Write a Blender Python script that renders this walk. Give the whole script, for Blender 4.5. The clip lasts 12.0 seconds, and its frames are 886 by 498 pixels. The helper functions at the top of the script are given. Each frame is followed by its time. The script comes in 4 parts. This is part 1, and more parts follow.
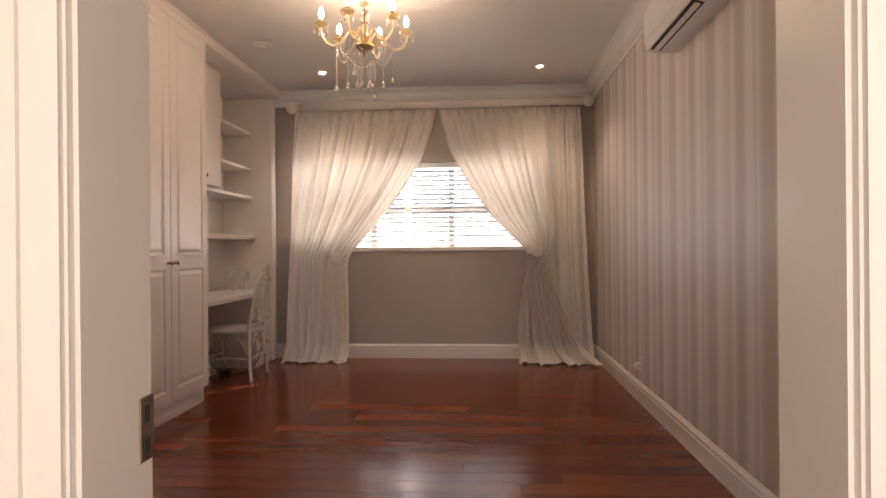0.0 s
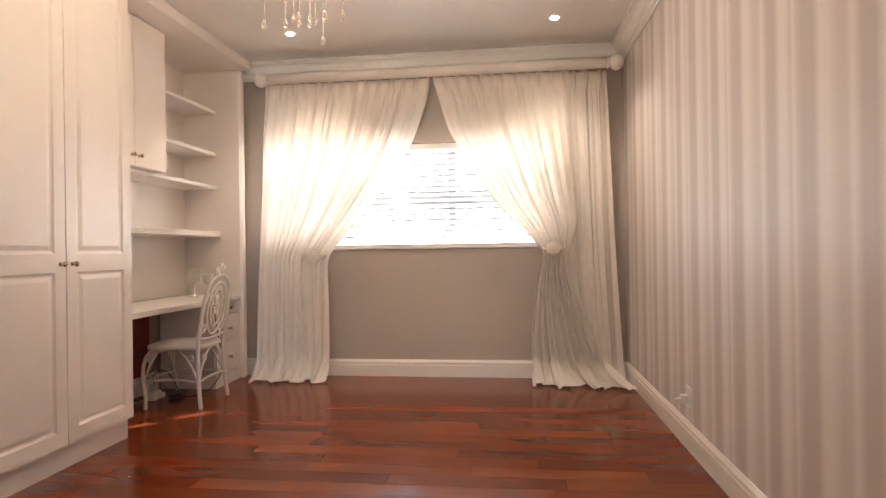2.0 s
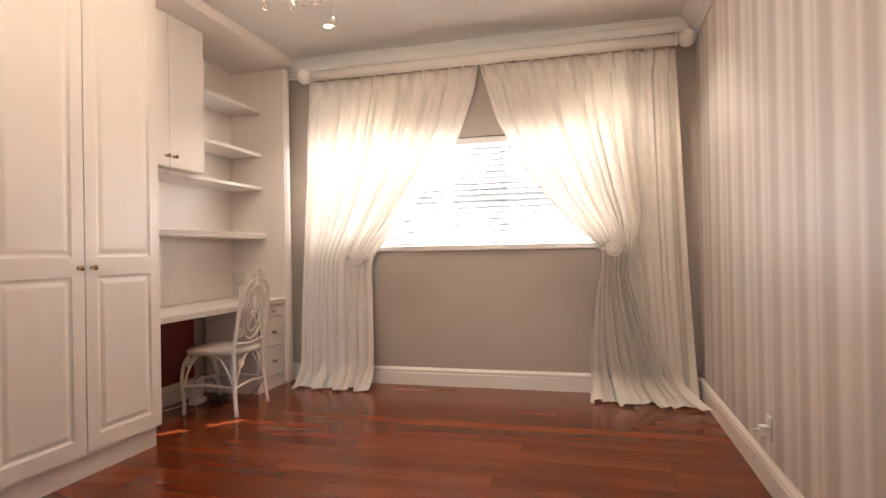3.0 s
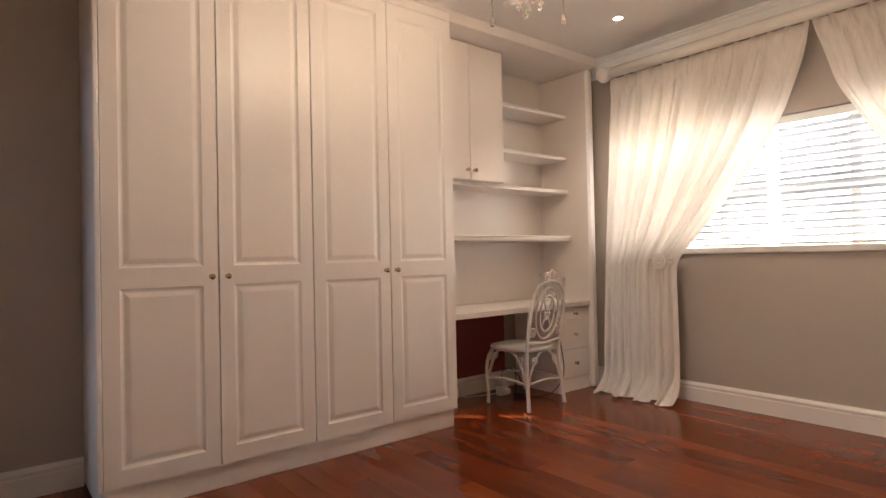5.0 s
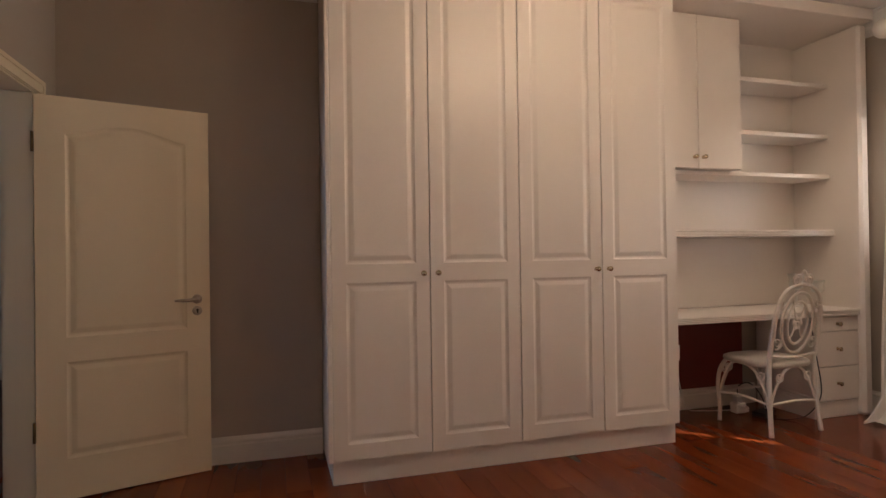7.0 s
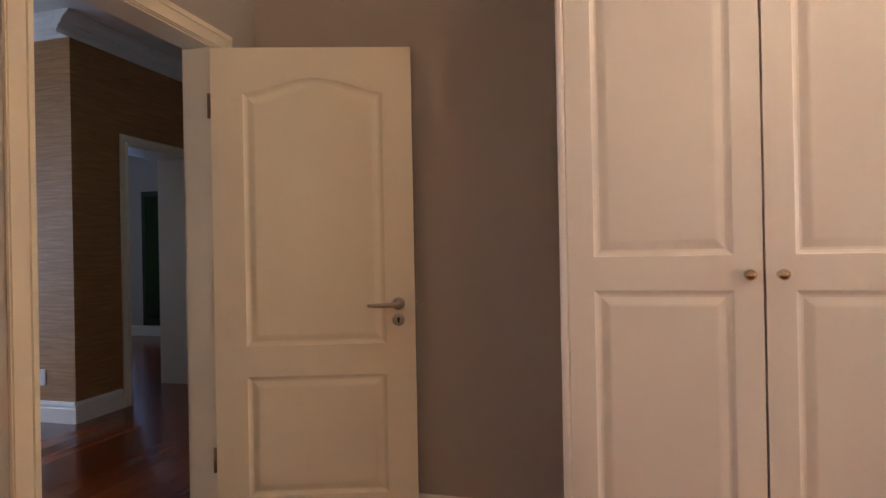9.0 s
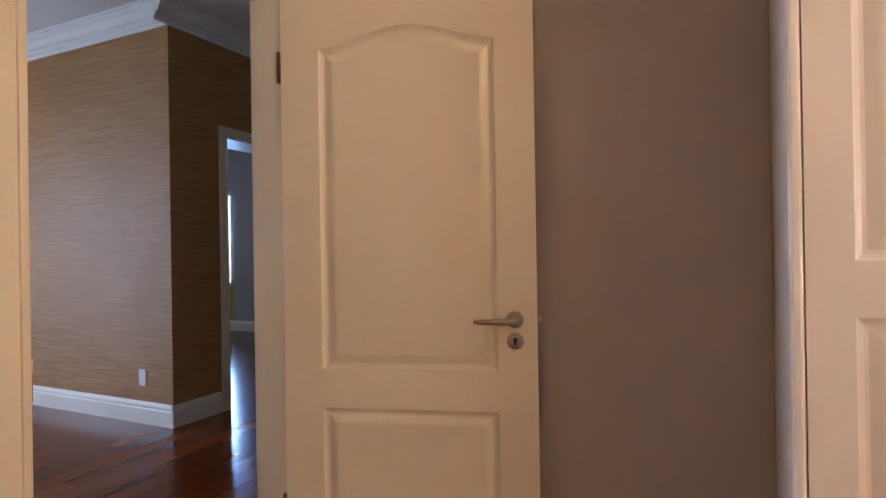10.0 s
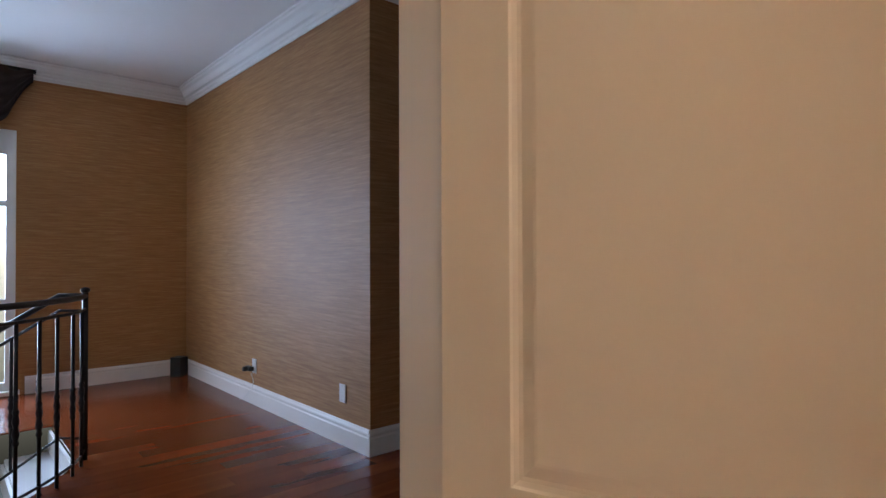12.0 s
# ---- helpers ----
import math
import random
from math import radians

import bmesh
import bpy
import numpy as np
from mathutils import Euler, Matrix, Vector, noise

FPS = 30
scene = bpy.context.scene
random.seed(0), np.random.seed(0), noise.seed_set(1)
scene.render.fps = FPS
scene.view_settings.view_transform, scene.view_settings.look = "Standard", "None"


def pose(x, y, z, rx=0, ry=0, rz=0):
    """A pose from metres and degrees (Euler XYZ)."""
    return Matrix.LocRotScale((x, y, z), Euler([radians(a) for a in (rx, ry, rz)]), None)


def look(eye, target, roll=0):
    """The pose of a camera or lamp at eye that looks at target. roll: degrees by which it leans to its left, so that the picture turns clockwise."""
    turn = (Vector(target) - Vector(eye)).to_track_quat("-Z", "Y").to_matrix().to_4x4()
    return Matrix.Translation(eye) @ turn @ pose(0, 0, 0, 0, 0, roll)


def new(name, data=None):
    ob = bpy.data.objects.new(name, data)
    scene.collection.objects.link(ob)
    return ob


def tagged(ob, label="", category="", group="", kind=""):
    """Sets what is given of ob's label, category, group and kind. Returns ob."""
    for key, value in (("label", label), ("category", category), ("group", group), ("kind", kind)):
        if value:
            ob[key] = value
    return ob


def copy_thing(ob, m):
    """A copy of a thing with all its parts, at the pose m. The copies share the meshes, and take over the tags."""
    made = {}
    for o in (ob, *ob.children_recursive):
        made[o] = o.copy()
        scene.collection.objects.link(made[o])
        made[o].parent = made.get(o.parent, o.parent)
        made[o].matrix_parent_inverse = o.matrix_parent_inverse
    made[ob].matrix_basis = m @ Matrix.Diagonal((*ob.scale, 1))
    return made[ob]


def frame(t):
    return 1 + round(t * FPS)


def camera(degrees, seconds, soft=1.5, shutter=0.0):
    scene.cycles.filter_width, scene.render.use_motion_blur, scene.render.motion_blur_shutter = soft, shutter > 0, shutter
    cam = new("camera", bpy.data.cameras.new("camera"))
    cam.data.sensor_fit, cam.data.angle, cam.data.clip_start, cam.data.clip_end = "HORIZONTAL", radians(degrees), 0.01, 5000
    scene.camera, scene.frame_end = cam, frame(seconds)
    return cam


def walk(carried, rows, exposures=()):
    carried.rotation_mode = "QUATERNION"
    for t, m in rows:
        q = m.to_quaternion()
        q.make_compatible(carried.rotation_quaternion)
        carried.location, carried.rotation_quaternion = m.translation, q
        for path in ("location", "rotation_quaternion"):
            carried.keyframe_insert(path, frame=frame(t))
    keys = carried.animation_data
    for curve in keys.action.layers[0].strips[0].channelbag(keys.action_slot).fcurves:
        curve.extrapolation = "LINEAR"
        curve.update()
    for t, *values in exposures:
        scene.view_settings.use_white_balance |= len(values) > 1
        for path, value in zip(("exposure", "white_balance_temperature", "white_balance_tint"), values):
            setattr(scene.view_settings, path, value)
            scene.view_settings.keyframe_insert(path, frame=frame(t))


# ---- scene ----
cam = camera(75.5, 12.0)
PATH = [
    (0, (0.202, 0.723, 1.201), (0.067, 2.719, 1.199), -0.5),
    (0.5, (0.256, 0.981, 1.199), (0.11, 2.976, 1.198), -0.7),
    (1, (0.307, 1.231, 1.189), (0.154, 3.225, 1.187), -0.7),
    (1.5, (0.361, 1.518, 1.17), (0.192, 3.511, 1.175), -0.8),
    (2, (0.414, 1.771, 1.167), (0.178, 3.757, 1.168), -0.8),
    (2.5, (0.483, 2.009, 1.169), (0.146, 3.981, 1.174), -0.9),
    (2.7, (0.528, 2.08, 1.17), (0.132, 4.04, 1.177), -0.9),
    (4.3, (1.013, 2.411, 1.19), (-0.201, 4.0, 1.203), -1.3),
    (4.5, (1.048, 2.456, 1.193), (-0.29, 3.942, 1.212), -1.1),
    (5, (1.09, 2.547, 1.193), (-0.462, 3.808, 1.22), -1.2),
    (5.5, (1.102, 2.634, 1.196), (-0.598, 3.687, 1.226), -1.3),
    (6, (1.12, 2.667, 1.2), (-0.677, 3.545, 1.233), -1.1),
    (6.5, (1.113, 2.692, 1.214), (-0.749, 3.42, 1.238), -0.9),
    (7, (1.061, 2.692, 1.222), (-0.856, 3.265, 1.237), -0.8),
    (7.2, (0.987, 2.71, 1.225), (-0.947, 3.217, 1.232), -0.6),
    (8.8, (-0.077, 3.088, 1.2), (-2.039, 2.699, 1.211), -1.0),
    (9, (-0.202, 3.059, 1.2), (-2.137, 2.555, 1.204), -1.1),
    (9.5, (-0.473, 2.96, 1.201), (-2.346, 2.26, 1.203), -1.0),
    (10, (-0.755, 2.842, 1.2), (-2.561, 1.982, 1.204), -0.9),
    (10.5, (-0.996, 2.71, 1.206), (-2.699, 1.662, 1.206), -1.1),
    (11, (-1.217, 2.558, 1.209), (-2.815, 1.355, 1.214), -1.0),
    (11.5, (-1.407, 2.437, 1.203), (-2.887, 1.091, 1.222), -0.4),
    (12, (-1.559, 2.312, 1.192), (-2.887, 0.817, 1.221), -0.2),
]
walk(cam, [(t, look(eye, target, roll)) for t, eye, target, roll in PATH],
     exposures=[(0.0, 0.58, 6650, 16), (0.7, 1.03, 6600, 16), (1.5, 1.32, 6450, 13), (2.5, 1.58, 6200, 10), (4.3, 1.27, 6250, 10), (5.0, 1.17, 6450, 11),
                (5.5, 1.06, 6550, 11), (6.5, 0.76, 6600, 12), (7.2, 0.66, 6750, 13), (8.8, 1.27, 6800, 14), (9.5, 1.62, 6900, 15), (10.5, 1.88, 6800, 14), (11.5, 1.9, 6650, 14), (12.0, 1.62, 6550, 13)])

# ---- light ----
world = bpy.data.worlds.new("sky")
scene.world = world
world.use_nodes = True
wn = world.node_tree
sky = wn.nodes.new("ShaderNodeTexSky")
sky.sky_type = 'NISHITA'
sky.sun_disc = False
sky.sun_elevation, sky.sun_rotation = radians(36.5), radians(42)
wn.links.new(sky.outputs[0], wn.nodes["Background"].inputs[0])
wn.nodes["Background"].inputs[1].default_value = 0.12


def area_lamp(name, size_x, size_y, m, watts, colour):
    data = bpy.data.lights.new(name, 'AREA')
    data.shape, data.size, data.size_y, data.energy, data.color = 'RECTANGLE', size_x, size_y, watts, colour
    ob = new(name, data)
    ob.matrix_basis = m
    return ob


# room: x from XL to XR, y from YD (door wall) to YW (window wall)
XL, XR, YD, YW, ZC = -2.63, 1.42, 1.45, 6.98, 2.94
XS = -2.56                           # face of the thicker stretch of left wall beside doorway B
YB = 1.56                            # the door wall steps forward by doorway B
WX0, WX1, WZ0, WZ1 = -1.89, 0.75, 1.172, 2.15
LX, LY, ZL = -3.522, -3.926, 2.94      # landing wall, landing window wall, landing ceiling
LC = -0.562                          # corridor wall

area_lamp("window_daylight", 3.4, 2.2, look(((WX0 + WX1) / 2, YW + 1.3, 1.85), ((WX0 + WX1) / 2, 5.0, 1.75)), 128, (1.0, 0.955, 0.905))
area_lamp("landing_daylight", 1.2, 2.0, look((-1.45, LY - 0.5, 1.25), (-2.6, -1, -0.4)), 38, (0.47, 0.67, 1.0))
# added fill from the unseen lobby, brightens the jambs and the room
area_lamp("lobby_fill", 1.4, 1.3, look((0.4, -1.15, 1.55), (0.3, 2, 1.2)), 36, (1.0, 0.93, 0.84))

sun = bpy.data.lights.new("sun", 'SUN')
sun.energy, sun.angle, sun.color = 5.0, radians(0.4), (1.0, 0.95, 0.88)
new("sun", sun).matrix_basis = look((0.903, 1.0, 0.994), (0, 0, 0))

# ---- materials ----


def nodes_of(name):
    m = bpy.data.materials.new(name)
    m.use_nodes = True
    return m, m.node_tree, m.node_tree.nodes["Principled BSDF"]


def ramp(nt, fac, stops):
    r = nt.nodes.new("ShaderNodeValToRGB")
    while len(r.color_ramp.elements) < len(stops):
        r.color_ramp.elements.new(0.5)
    for e, (p, c) in zip(r.color_ramp.elements, stops):
        e.position, e.color = p, (*c, 1)
    nt.links.new(fac, r.inputs[0])
    return r.outputs[0]


def noise_tex(nt, scale, detail=3.0, stretch=(1, 1, 1), rough=0.55):
    co = nt.nodes.new("ShaderNodeTexCoord")
    mp = nt.nodes.new("ShaderNodeMapping")
    mp.inputs["Scale"].default_value = stretch
    n = nt.nodes.new("ShaderNodeTexNoise")
    n.inputs["Scale"].default_value, n.inputs["Detail"].default_value = scale, detail
    n.inputs["Roughness"].default_value = rough
    nt.links.new(co.outputs["Object"], mp.inputs[0])
    nt.links.new(mp.outputs[0], n.inputs["Vector"])
    return n.outputs["Fac"]


def bump(nt, bsdf, height, strength, distance=0.002):
    b = nt.nodes.new("ShaderNodeBump")
    b.inputs["Strength"].default_value, b.inputs["Distance"].default_value = strength, distance
    nt.links.new(height, b.inputs["Height"])
    nt.links.new(b.outputs[0], bsdf.inputs["Normal"])


def painted(name, colour, rough=0.5, vary=0.04, grain=0.15, scale=60, spread=0.15):
    """Paint on plaster, board or metal: faint blotches at two scales and a fine relief."""
    m, nt, b = nodes_of(name)
    dark = tuple(c * (1 - vary) for c in colour)
    lite = tuple(min(1, c * (1 + vary)) for c in colour)
    big = noise_tex(nt, 1.7, 4)
    nt.links.new(ramp(nt, big, [(0.3, dark), (0.7, lite)]), b.inputs["Base Color"])
    fine = noise_tex(nt, scale, 3)
    rr = nt.nodes.new("ShaderNodeMapRange")
    rr.inputs["To Min"].default_value, rr.inputs["To Max"].default_value = rough * (1 - spread), min(1, rough * (1 + spread))
    nt.links.new(fine, rr.inputs["Value"])
    nt.links.new(rr.outputs[0], b.inputs["Roughness"])
    bump(nt, b, fine, grain, 0.0015)
    return m


M_CEIL = painted("ceiling_paint", (0.80, 0.78, 0.75), 0.8, 0.02, 0.1, 90)
M_GREY = painted("taupe_wall_paint", (0.455, 0.388, 0.328), 0.55, 0.03, 0.12, 120)
M_TRIM = painted("white_trim_paint", (0.80, 0.745, 0.68), 0.36, 0.015, 0.01, 120, 0.04)
M_CUPB = painted("white_cupboard_lacquer", (0.82, 0.755, 0.705), 0.30, 0.010, 0.004, 160, 0.02)
M_DOOR = painted("cream_door_paint", (0.80, 0.69, 0.515), 0.38, 0.02, 0.01, 120, 0.04)
M_PLAIN = painted("plain_plaster", (0.78, 0.73, 0.66), 0.7, 0.04, 0.15, 60)
M_WHITE = painted("white_plastic", (0.8, 0.78, 0.74), 0.35, 0.01, 0.02, 30)
M_BLACK = painted("black_plastic", (0.015, 0.015, 0.017), 0.4, 0.1, 0.05, 60)
# near-black for subfloor and speaker grille, and for painted shade of holes
M_DARK = painted("dark_gap", (0.03, 0.025, 0.02), 0.8, 0.1, 0.05, 60)


def metal(name, colour, rough):
    m, nt, b = nodes_of(name)
    b.inputs["Metallic"].default_value = 1
    n = noise_tex(nt, 70, 3)
    nt.links.new(ramp(nt, n, [(0.3, tuple(c * 0.85 for c in colour)), (0.7, colour)]), b.inputs["Base Color"])
    b.inputs["Roughness"].default_value = rough
    return m


M_STEEL = metal("satin_steel", (0.48, 0.41, 0.34), 0.3)
M_BRASS = metal("aged_brass", (0.55, 0.38, 0.16), 0.3)
M_HINGE = metal("dark_bronze_hinge", (0.20, 0.135, 0.065), 0.4)
M_NICKEL = metal("worn_brass_knob", (0.62, 0.50, 0.34), 0.2)
M_IRON = painted("black_wrought_iron", (0.012, 0.012, 0.014), 0.35, 0.2, 0.3, 90)


def wood_floor():
    """Varnished boards: each has its own tone, its own stretch of grain and a few darker figure bands."""
    m, nt, b = nodes_of("varnished_mahogany_floor")
    info = nt.nodes.new("ShaderNodeObjectInfo")
    co = nt.nodes.new("ShaderNodeTexCoord")
    shift = nt.nodes.new("ShaderNodeVectorMath")
    shift.operation = 'MULTIPLY_ADD'
    shift.inputs[1].default_value, shift.inputs[2].default_value = (41, 17, 9), (0, 0, 0)
    nt.links.new(info.outputs["Random"], shift.inputs[0])
    place = nt.nodes.new("ShaderNodeVectorMath")
    nt.links.new(co.outputs["Object"], place.inputs[0])
    nt.links.new(shift.outputs[0], place.inputs[1])

    def streaks(scale, stretch, detail, rough):
        mp = nt.nodes.new("ShaderNodeMapping")
        mp.inputs["Scale"].default_value = stretch
        n = nt.nodes.new("ShaderNodeTexNoise")
        n.inputs["Scale"].default_value, n.inputs["Detail"].default_value, n.inputs["Roughness"].default_value = scale, detail, rough
        nt.links.new(place.outputs[0], mp.inputs[0])
        nt.links.new(mp.outputs[0], n.inputs["Vector"])
        return n.outputs["Fac"]
    base = ramp(nt, streaks(1.6, (0.9, 6, 1), 2, 0.4), [(0.25, (0.165, 0.032, 0.0090)), (0.5, (0.195, 0.040, 0.0110)), (0.75, (0.225, 0.050, 0.0135))])
    tone = ramp(nt, info.outputs["Random"], [(0.0, (0.74, 0.68, 0.68)), (0.25, (0.88, 0.85, 0.84)), (0.6, (1.0, 1.0, 1.0)), (0.85, (1.12, 1.16, 1.16)), (1.0, (1.26, 1.38, 1.34))])
    mix = nt.nodes.new("ShaderNodeMixRGB")
    mix.blend_type = 'MULTIPLY'
    mix.inputs[0].default_value = 1
    nt.links.new(base, mix.inputs[1])
    nt.links.new(tone, mix.inputs[2])
    nt.links.new(mix.outputs[0], b.inputs["Base Color"])
    rr = nt.nodes.new("ShaderNodeMapRange")
    rr.inputs["To Min"].default_value, rr.inputs["To Max"].default_value = 0.15, 0.23
    nt.links.new(streaks(3.0, (1, 2, 1), 2, 0.5), rr.inputs["Value"])
    nt.links.new(rr.outputs[0], b.inputs["Roughness"])
    b.inputs["Specular IOR Level"].default_value = 0.36
    return m


M_FLOOR = wood_floor()


def stripes():
    """Wallpaper: soft vertical stripes of uneven width along y, in pale pink-beige and silver-taupe."""
    m, nt, b = nodes_of("striped_wallpaper")
    co = nt.nodes.new("ShaderNodeTexCoord")
    sep = nt.nodes.new("ShaderNodeSeparateXYZ")
    nt.links.new(co.outputs["Object"], sep.inputs[0])

    def math_node(op, a, v):
        n = nt.nodes.new("ShaderNodeMath")
        n.operation = op
        nt.links.new(a, n.inputs[0])
        n.inputs[1].default_value = v
        return n.outputs[0]
    rep = math_node('FRACT', math_node('MULTIPLY', sep.outputs["Y"], 1 / 0.61), 0)
    dark, mid, lite = (0.56, 0.485, 0.445), (0.64, 0.565, 0.52), (0.75, 0.69, 0.645)
    col = ramp(nt, rep, [(0.0, mid), (0.10, lite), (0.17, lite), (0.24, dark), (0.36, dark), (0.42, mid), (0.46, lite), (0.50, mid),
                         (0.56, lite), (0.63, lite), (0.70, dark), (0.80, dark), (0.88, lite), (0.93, mid), (1.0, mid)])
    b.inputs["Roughness"].default_value = 0.5
    nt.links.new(col, b.inputs["Base Color"])
    bump(nt, b, noise_tex(nt, 40, 3, (1, 8, 1)), 0.1, 0.001)
    return m


M_STRIPE = stripes()


def grasscloth():
    m, nt, b = nodes_of("brown_grasscloth")
    f = noise_tex(nt, 6, 9, (0.55, 0.55, 13), 0.78)
    big = noise_tex(nt, 0.9, 3)
    c1 = ramp(nt, f, [(0.28, (0.25, 0.095, 0.024)), (0.5, (0.41, 0.19, 0.058)), (0.72, (0.58, 0.33, 0.135))])
    mix = nt.nodes.new("ShaderNodeMixRGB")
    mix.blend_type = 'MULTIPLY'
    mix.inputs[0].default_value = 0.5
    nt.links.new(c1, mix.inputs[1])
    nt.links.new(ramp(nt, big, [(0.3, (0.7, 0.68, 0.66)), (0.7, (1, 1, 1))]), mix.inputs[2])
    nt.links.new(mix.outputs[0], b.inputs["Base Color"])
    b.inputs["Roughness"].default_value = 0.55
    bump(nt, b, f, 0.5, 0.003)
    return m


M_GRASS = grasscloth()


def cloth(name, colour, through_light):
    m = bpy.data.materials.new(name)
    m.use_nodes = True
    nt = m.node_tree
    b = nt.nodes["Principled BSDF"]
    b.inputs["Base Color"].default_value = (*colour, 1)
    b.inputs["Roughness"].default_value = 0.75
    tr = nt.nodes.new("ShaderNodeBsdfTranslucent")
    weave = noise_tex(nt, 9, 5, (6, 6, 1), 0.6)
    c = ramp(nt, weave, [(0.3, tuple(k * 0.92 for k in colour)), (0.7, colour)])
    nt.links.new(c, tr.inputs[0])
    nt.links.new(c, b.inputs["Base Color"])
    mix = nt.nodes.new("ShaderNodeMixShader")
    mix.inputs[0].default_value = through_light
    nt.links.new(b.outputs[0], mix.inputs[1])
    nt.links.new(tr.outputs[0], mix.inputs[2])
    nt.links.new(mix.outputs[0], nt.nodes["Material Output"].inputs[0])
    bump(nt, b, noise_tex(nt, 220, 2), 0.25, 0.001)
    return m


M_CURTAIN = cloth("cream_linen_voile", (0.92, 0.85, 0.765), 0.20)
# the grey carries the shade of white slats with daylight behind them
M_SLAT = cloth("shaded_grey_blind_slat", (0.43, 0.44, 0.46), 0.0)


def glow(name, colour, strength):
    m, nt, b = nodes_of(name)
    b.inputs["Base Color"].default_value = (*colour, 1)
    b.inputs["Emission Color"].default_value = (*colour, 1)
    b.inputs["Emission Strength"].default_value = strength
    return m


M_BULB = glow("lit_candle_bulb", (1.0, 0.76, 0.52), 148)
M_FAR = glow("lit_frosted_glass", (1.0, 0.88, 0.7), 6)
M_LENS = glow("lit_downlight_lens", (1.0, 0.86, 0.68), 30)


def glass(name, colour, rough=0.02, ior=1.5):
    m, nt, b = nodes_of(name)
    b.inputs["Base Color"].default_value = (*colour, 1)
    b.inputs["Transmission Weight"].default_value = 1
    b.inputs["Roughness"].default_value = rough
    b.inputs["IOR"].default_value = ior
    return m


M_CRYSTAL = glass("crystal", (0.95, 0.90, 0.84), 0.03, 1.6)
M_AMBER = glass("amber_glass", (1.0, 0.80, 0.46), 0.28)
M_PANE = glass("window_pane", (1, 1, 1), 0.0, 1.45)

# ---- mesh helpers ----


def box(bm, x0, x1, y0, y1, z0, z1):
    vs = [bm.verts.new((x, y, z)) for z in (z0, z1) for x, y in ((x0, y0), (x1, y0), (x1, y1), (x0, y1))]
    for f in ((3, 2, 1, 0), (4, 5, 6, 7), (0, 1, 5, 4), (1, 2, 6, 5), (2, 3, 7, 6), (3, 0, 4, 7)):
        bm.faces.new([vs[i] for i in f])
    return bm


def soft_box(x0, x1, y0, y1, z0, z1, r=0.004, segs=2):
    bm = box(bmesh.new(), x0, x1, y0, y1, z0, z1)
    bmesh.ops.bevel(bm, geom=bm.edges[:], offset=r, segments=segs, affect='EDGES', profile=0.5)
    return bm


def tube(bm, pts, radii, segs=10, cap=True):
    """A round bar through points, with a radius at each."""
    pts = [Vector(p) for p in pts]
    if not hasattr(radii, "__len__"):
        radii = [radii] * len(pts)
    rings, ref = [], None
    for i, p in enumerate(pts):
        d = (pts[min(i + 1, len(pts) - 1)] - pts[max(i - 1, 0)]).normalized()
        if ref is None:
            ref = d.orthogonal().normalized()
        ref = (ref - d * ref.dot(d)).normalized()
        side = d.cross(ref)
        rings.append([bm.verts.new(p + (ref * math.cos(a) + side * math.sin(a)) * radii[i])
                      for a in (2 * math.pi * k / segs for k in range(segs))])
    for a, b in zip(rings, rings[1:]):
        for k in range(segs):
            bm.faces.new((a[k], a[(k + 1) % segs], b[(k + 1) % segs], b[k])).smooth = True
    if cap:
        bm.faces.new(rings[0][::-1])
        bm.faces.new(rings[-1])
    return bm


def lathe(bm, profile, centre=(0, 0, 0), segs=20, axis='z'):
    """Turns a profile of (radius, height) round an axis through the centre."""
    rings = []
    for r, h in profile:
        ring = []
        for k in range(segs):
            a = 2 * math.pi * k / segs
            p = (r * math.cos(a), r * math.sin(a), h)
            if axis == 'x':
                p = (h, r * math.cos(a), r * math.sin(a))
            if axis == 'y':
                p = (r * math.sin(a), h, r * math.cos(a))
            ring.append(bm.verts.new(Vector(centre) + Vector(p)))
        rings.append(ring)
    for a, b in zip(rings, rings[1:]):
        for k in range(segs):
            bm.faces.new((a[k], a[(k + 1) % segs], b[(k + 1) % segs], b[k])).smooth = True
    bm.faces.new(rings[0][::-1])
    bm.faces.new(rings[-1])
    return bm


def prism(p0, p1, out, profile):
    """A moulding from p0 to p1: the profile is (outwards, up) pairs, out a horizontal direction."""
    bm = bmesh.new()
    p0, p1, out = Vector(p0), Vector(p1), Vector(out)
    ends = [[bm.verts.new(p + out * o + Vector((0, 0, u))) for o, u in profile] for p in (p0, p1)]
    n = len(profile)
    for k in range(n):
        bm.faces.new((ends[0][k], ends[0][(k + 1) % n], ends[1][(k + 1) % n], ends[1][k]))
    bm.faces.new(ends[0][::-1])
    bm.faces.new(ends[1])
    bmesh.ops.recalc_face_normals(bm, faces=bm.faces[:])
    return bm


def mesh_of(name, bm, material, smooth=False):
    me = bpy.data.meshes.new(name)
    bmesh.ops.recalc_face_normals(bm, faces=bm.faces[:])
    bm.to_mesh(me)
    bm.free()
    me.materials.append(material)
    if smooth:
        for p in me.polygons:
            p.use_smooth = True
    return me


def solid(name, bm, material, label="", category="", group="", kind="", m=None, smooth=False):
    ob = tagged(new(name, mesh_of(name, bm, material, smooth)), label, category, group, kind)
    if m is not None:
        ob.matrix_basis = m
    return ob


def thing(name, label, category, m=None, group="", kind=""):
    ob = tagged(new(name), label, category, group, kind)
    ob.empty_display_size = 0.05
    if m is not None:
        ob.matrix_basis = m
    return ob


def part(name, bm, material, parent, label="", smooth=False, m=None):
    ob = new(name, mesh_of(name, bm, material, smooth))
    ob.parent = parent
    if m is not None:
        ob.matrix_basis = m
    if label:
        ob["label"] = label
    return ob


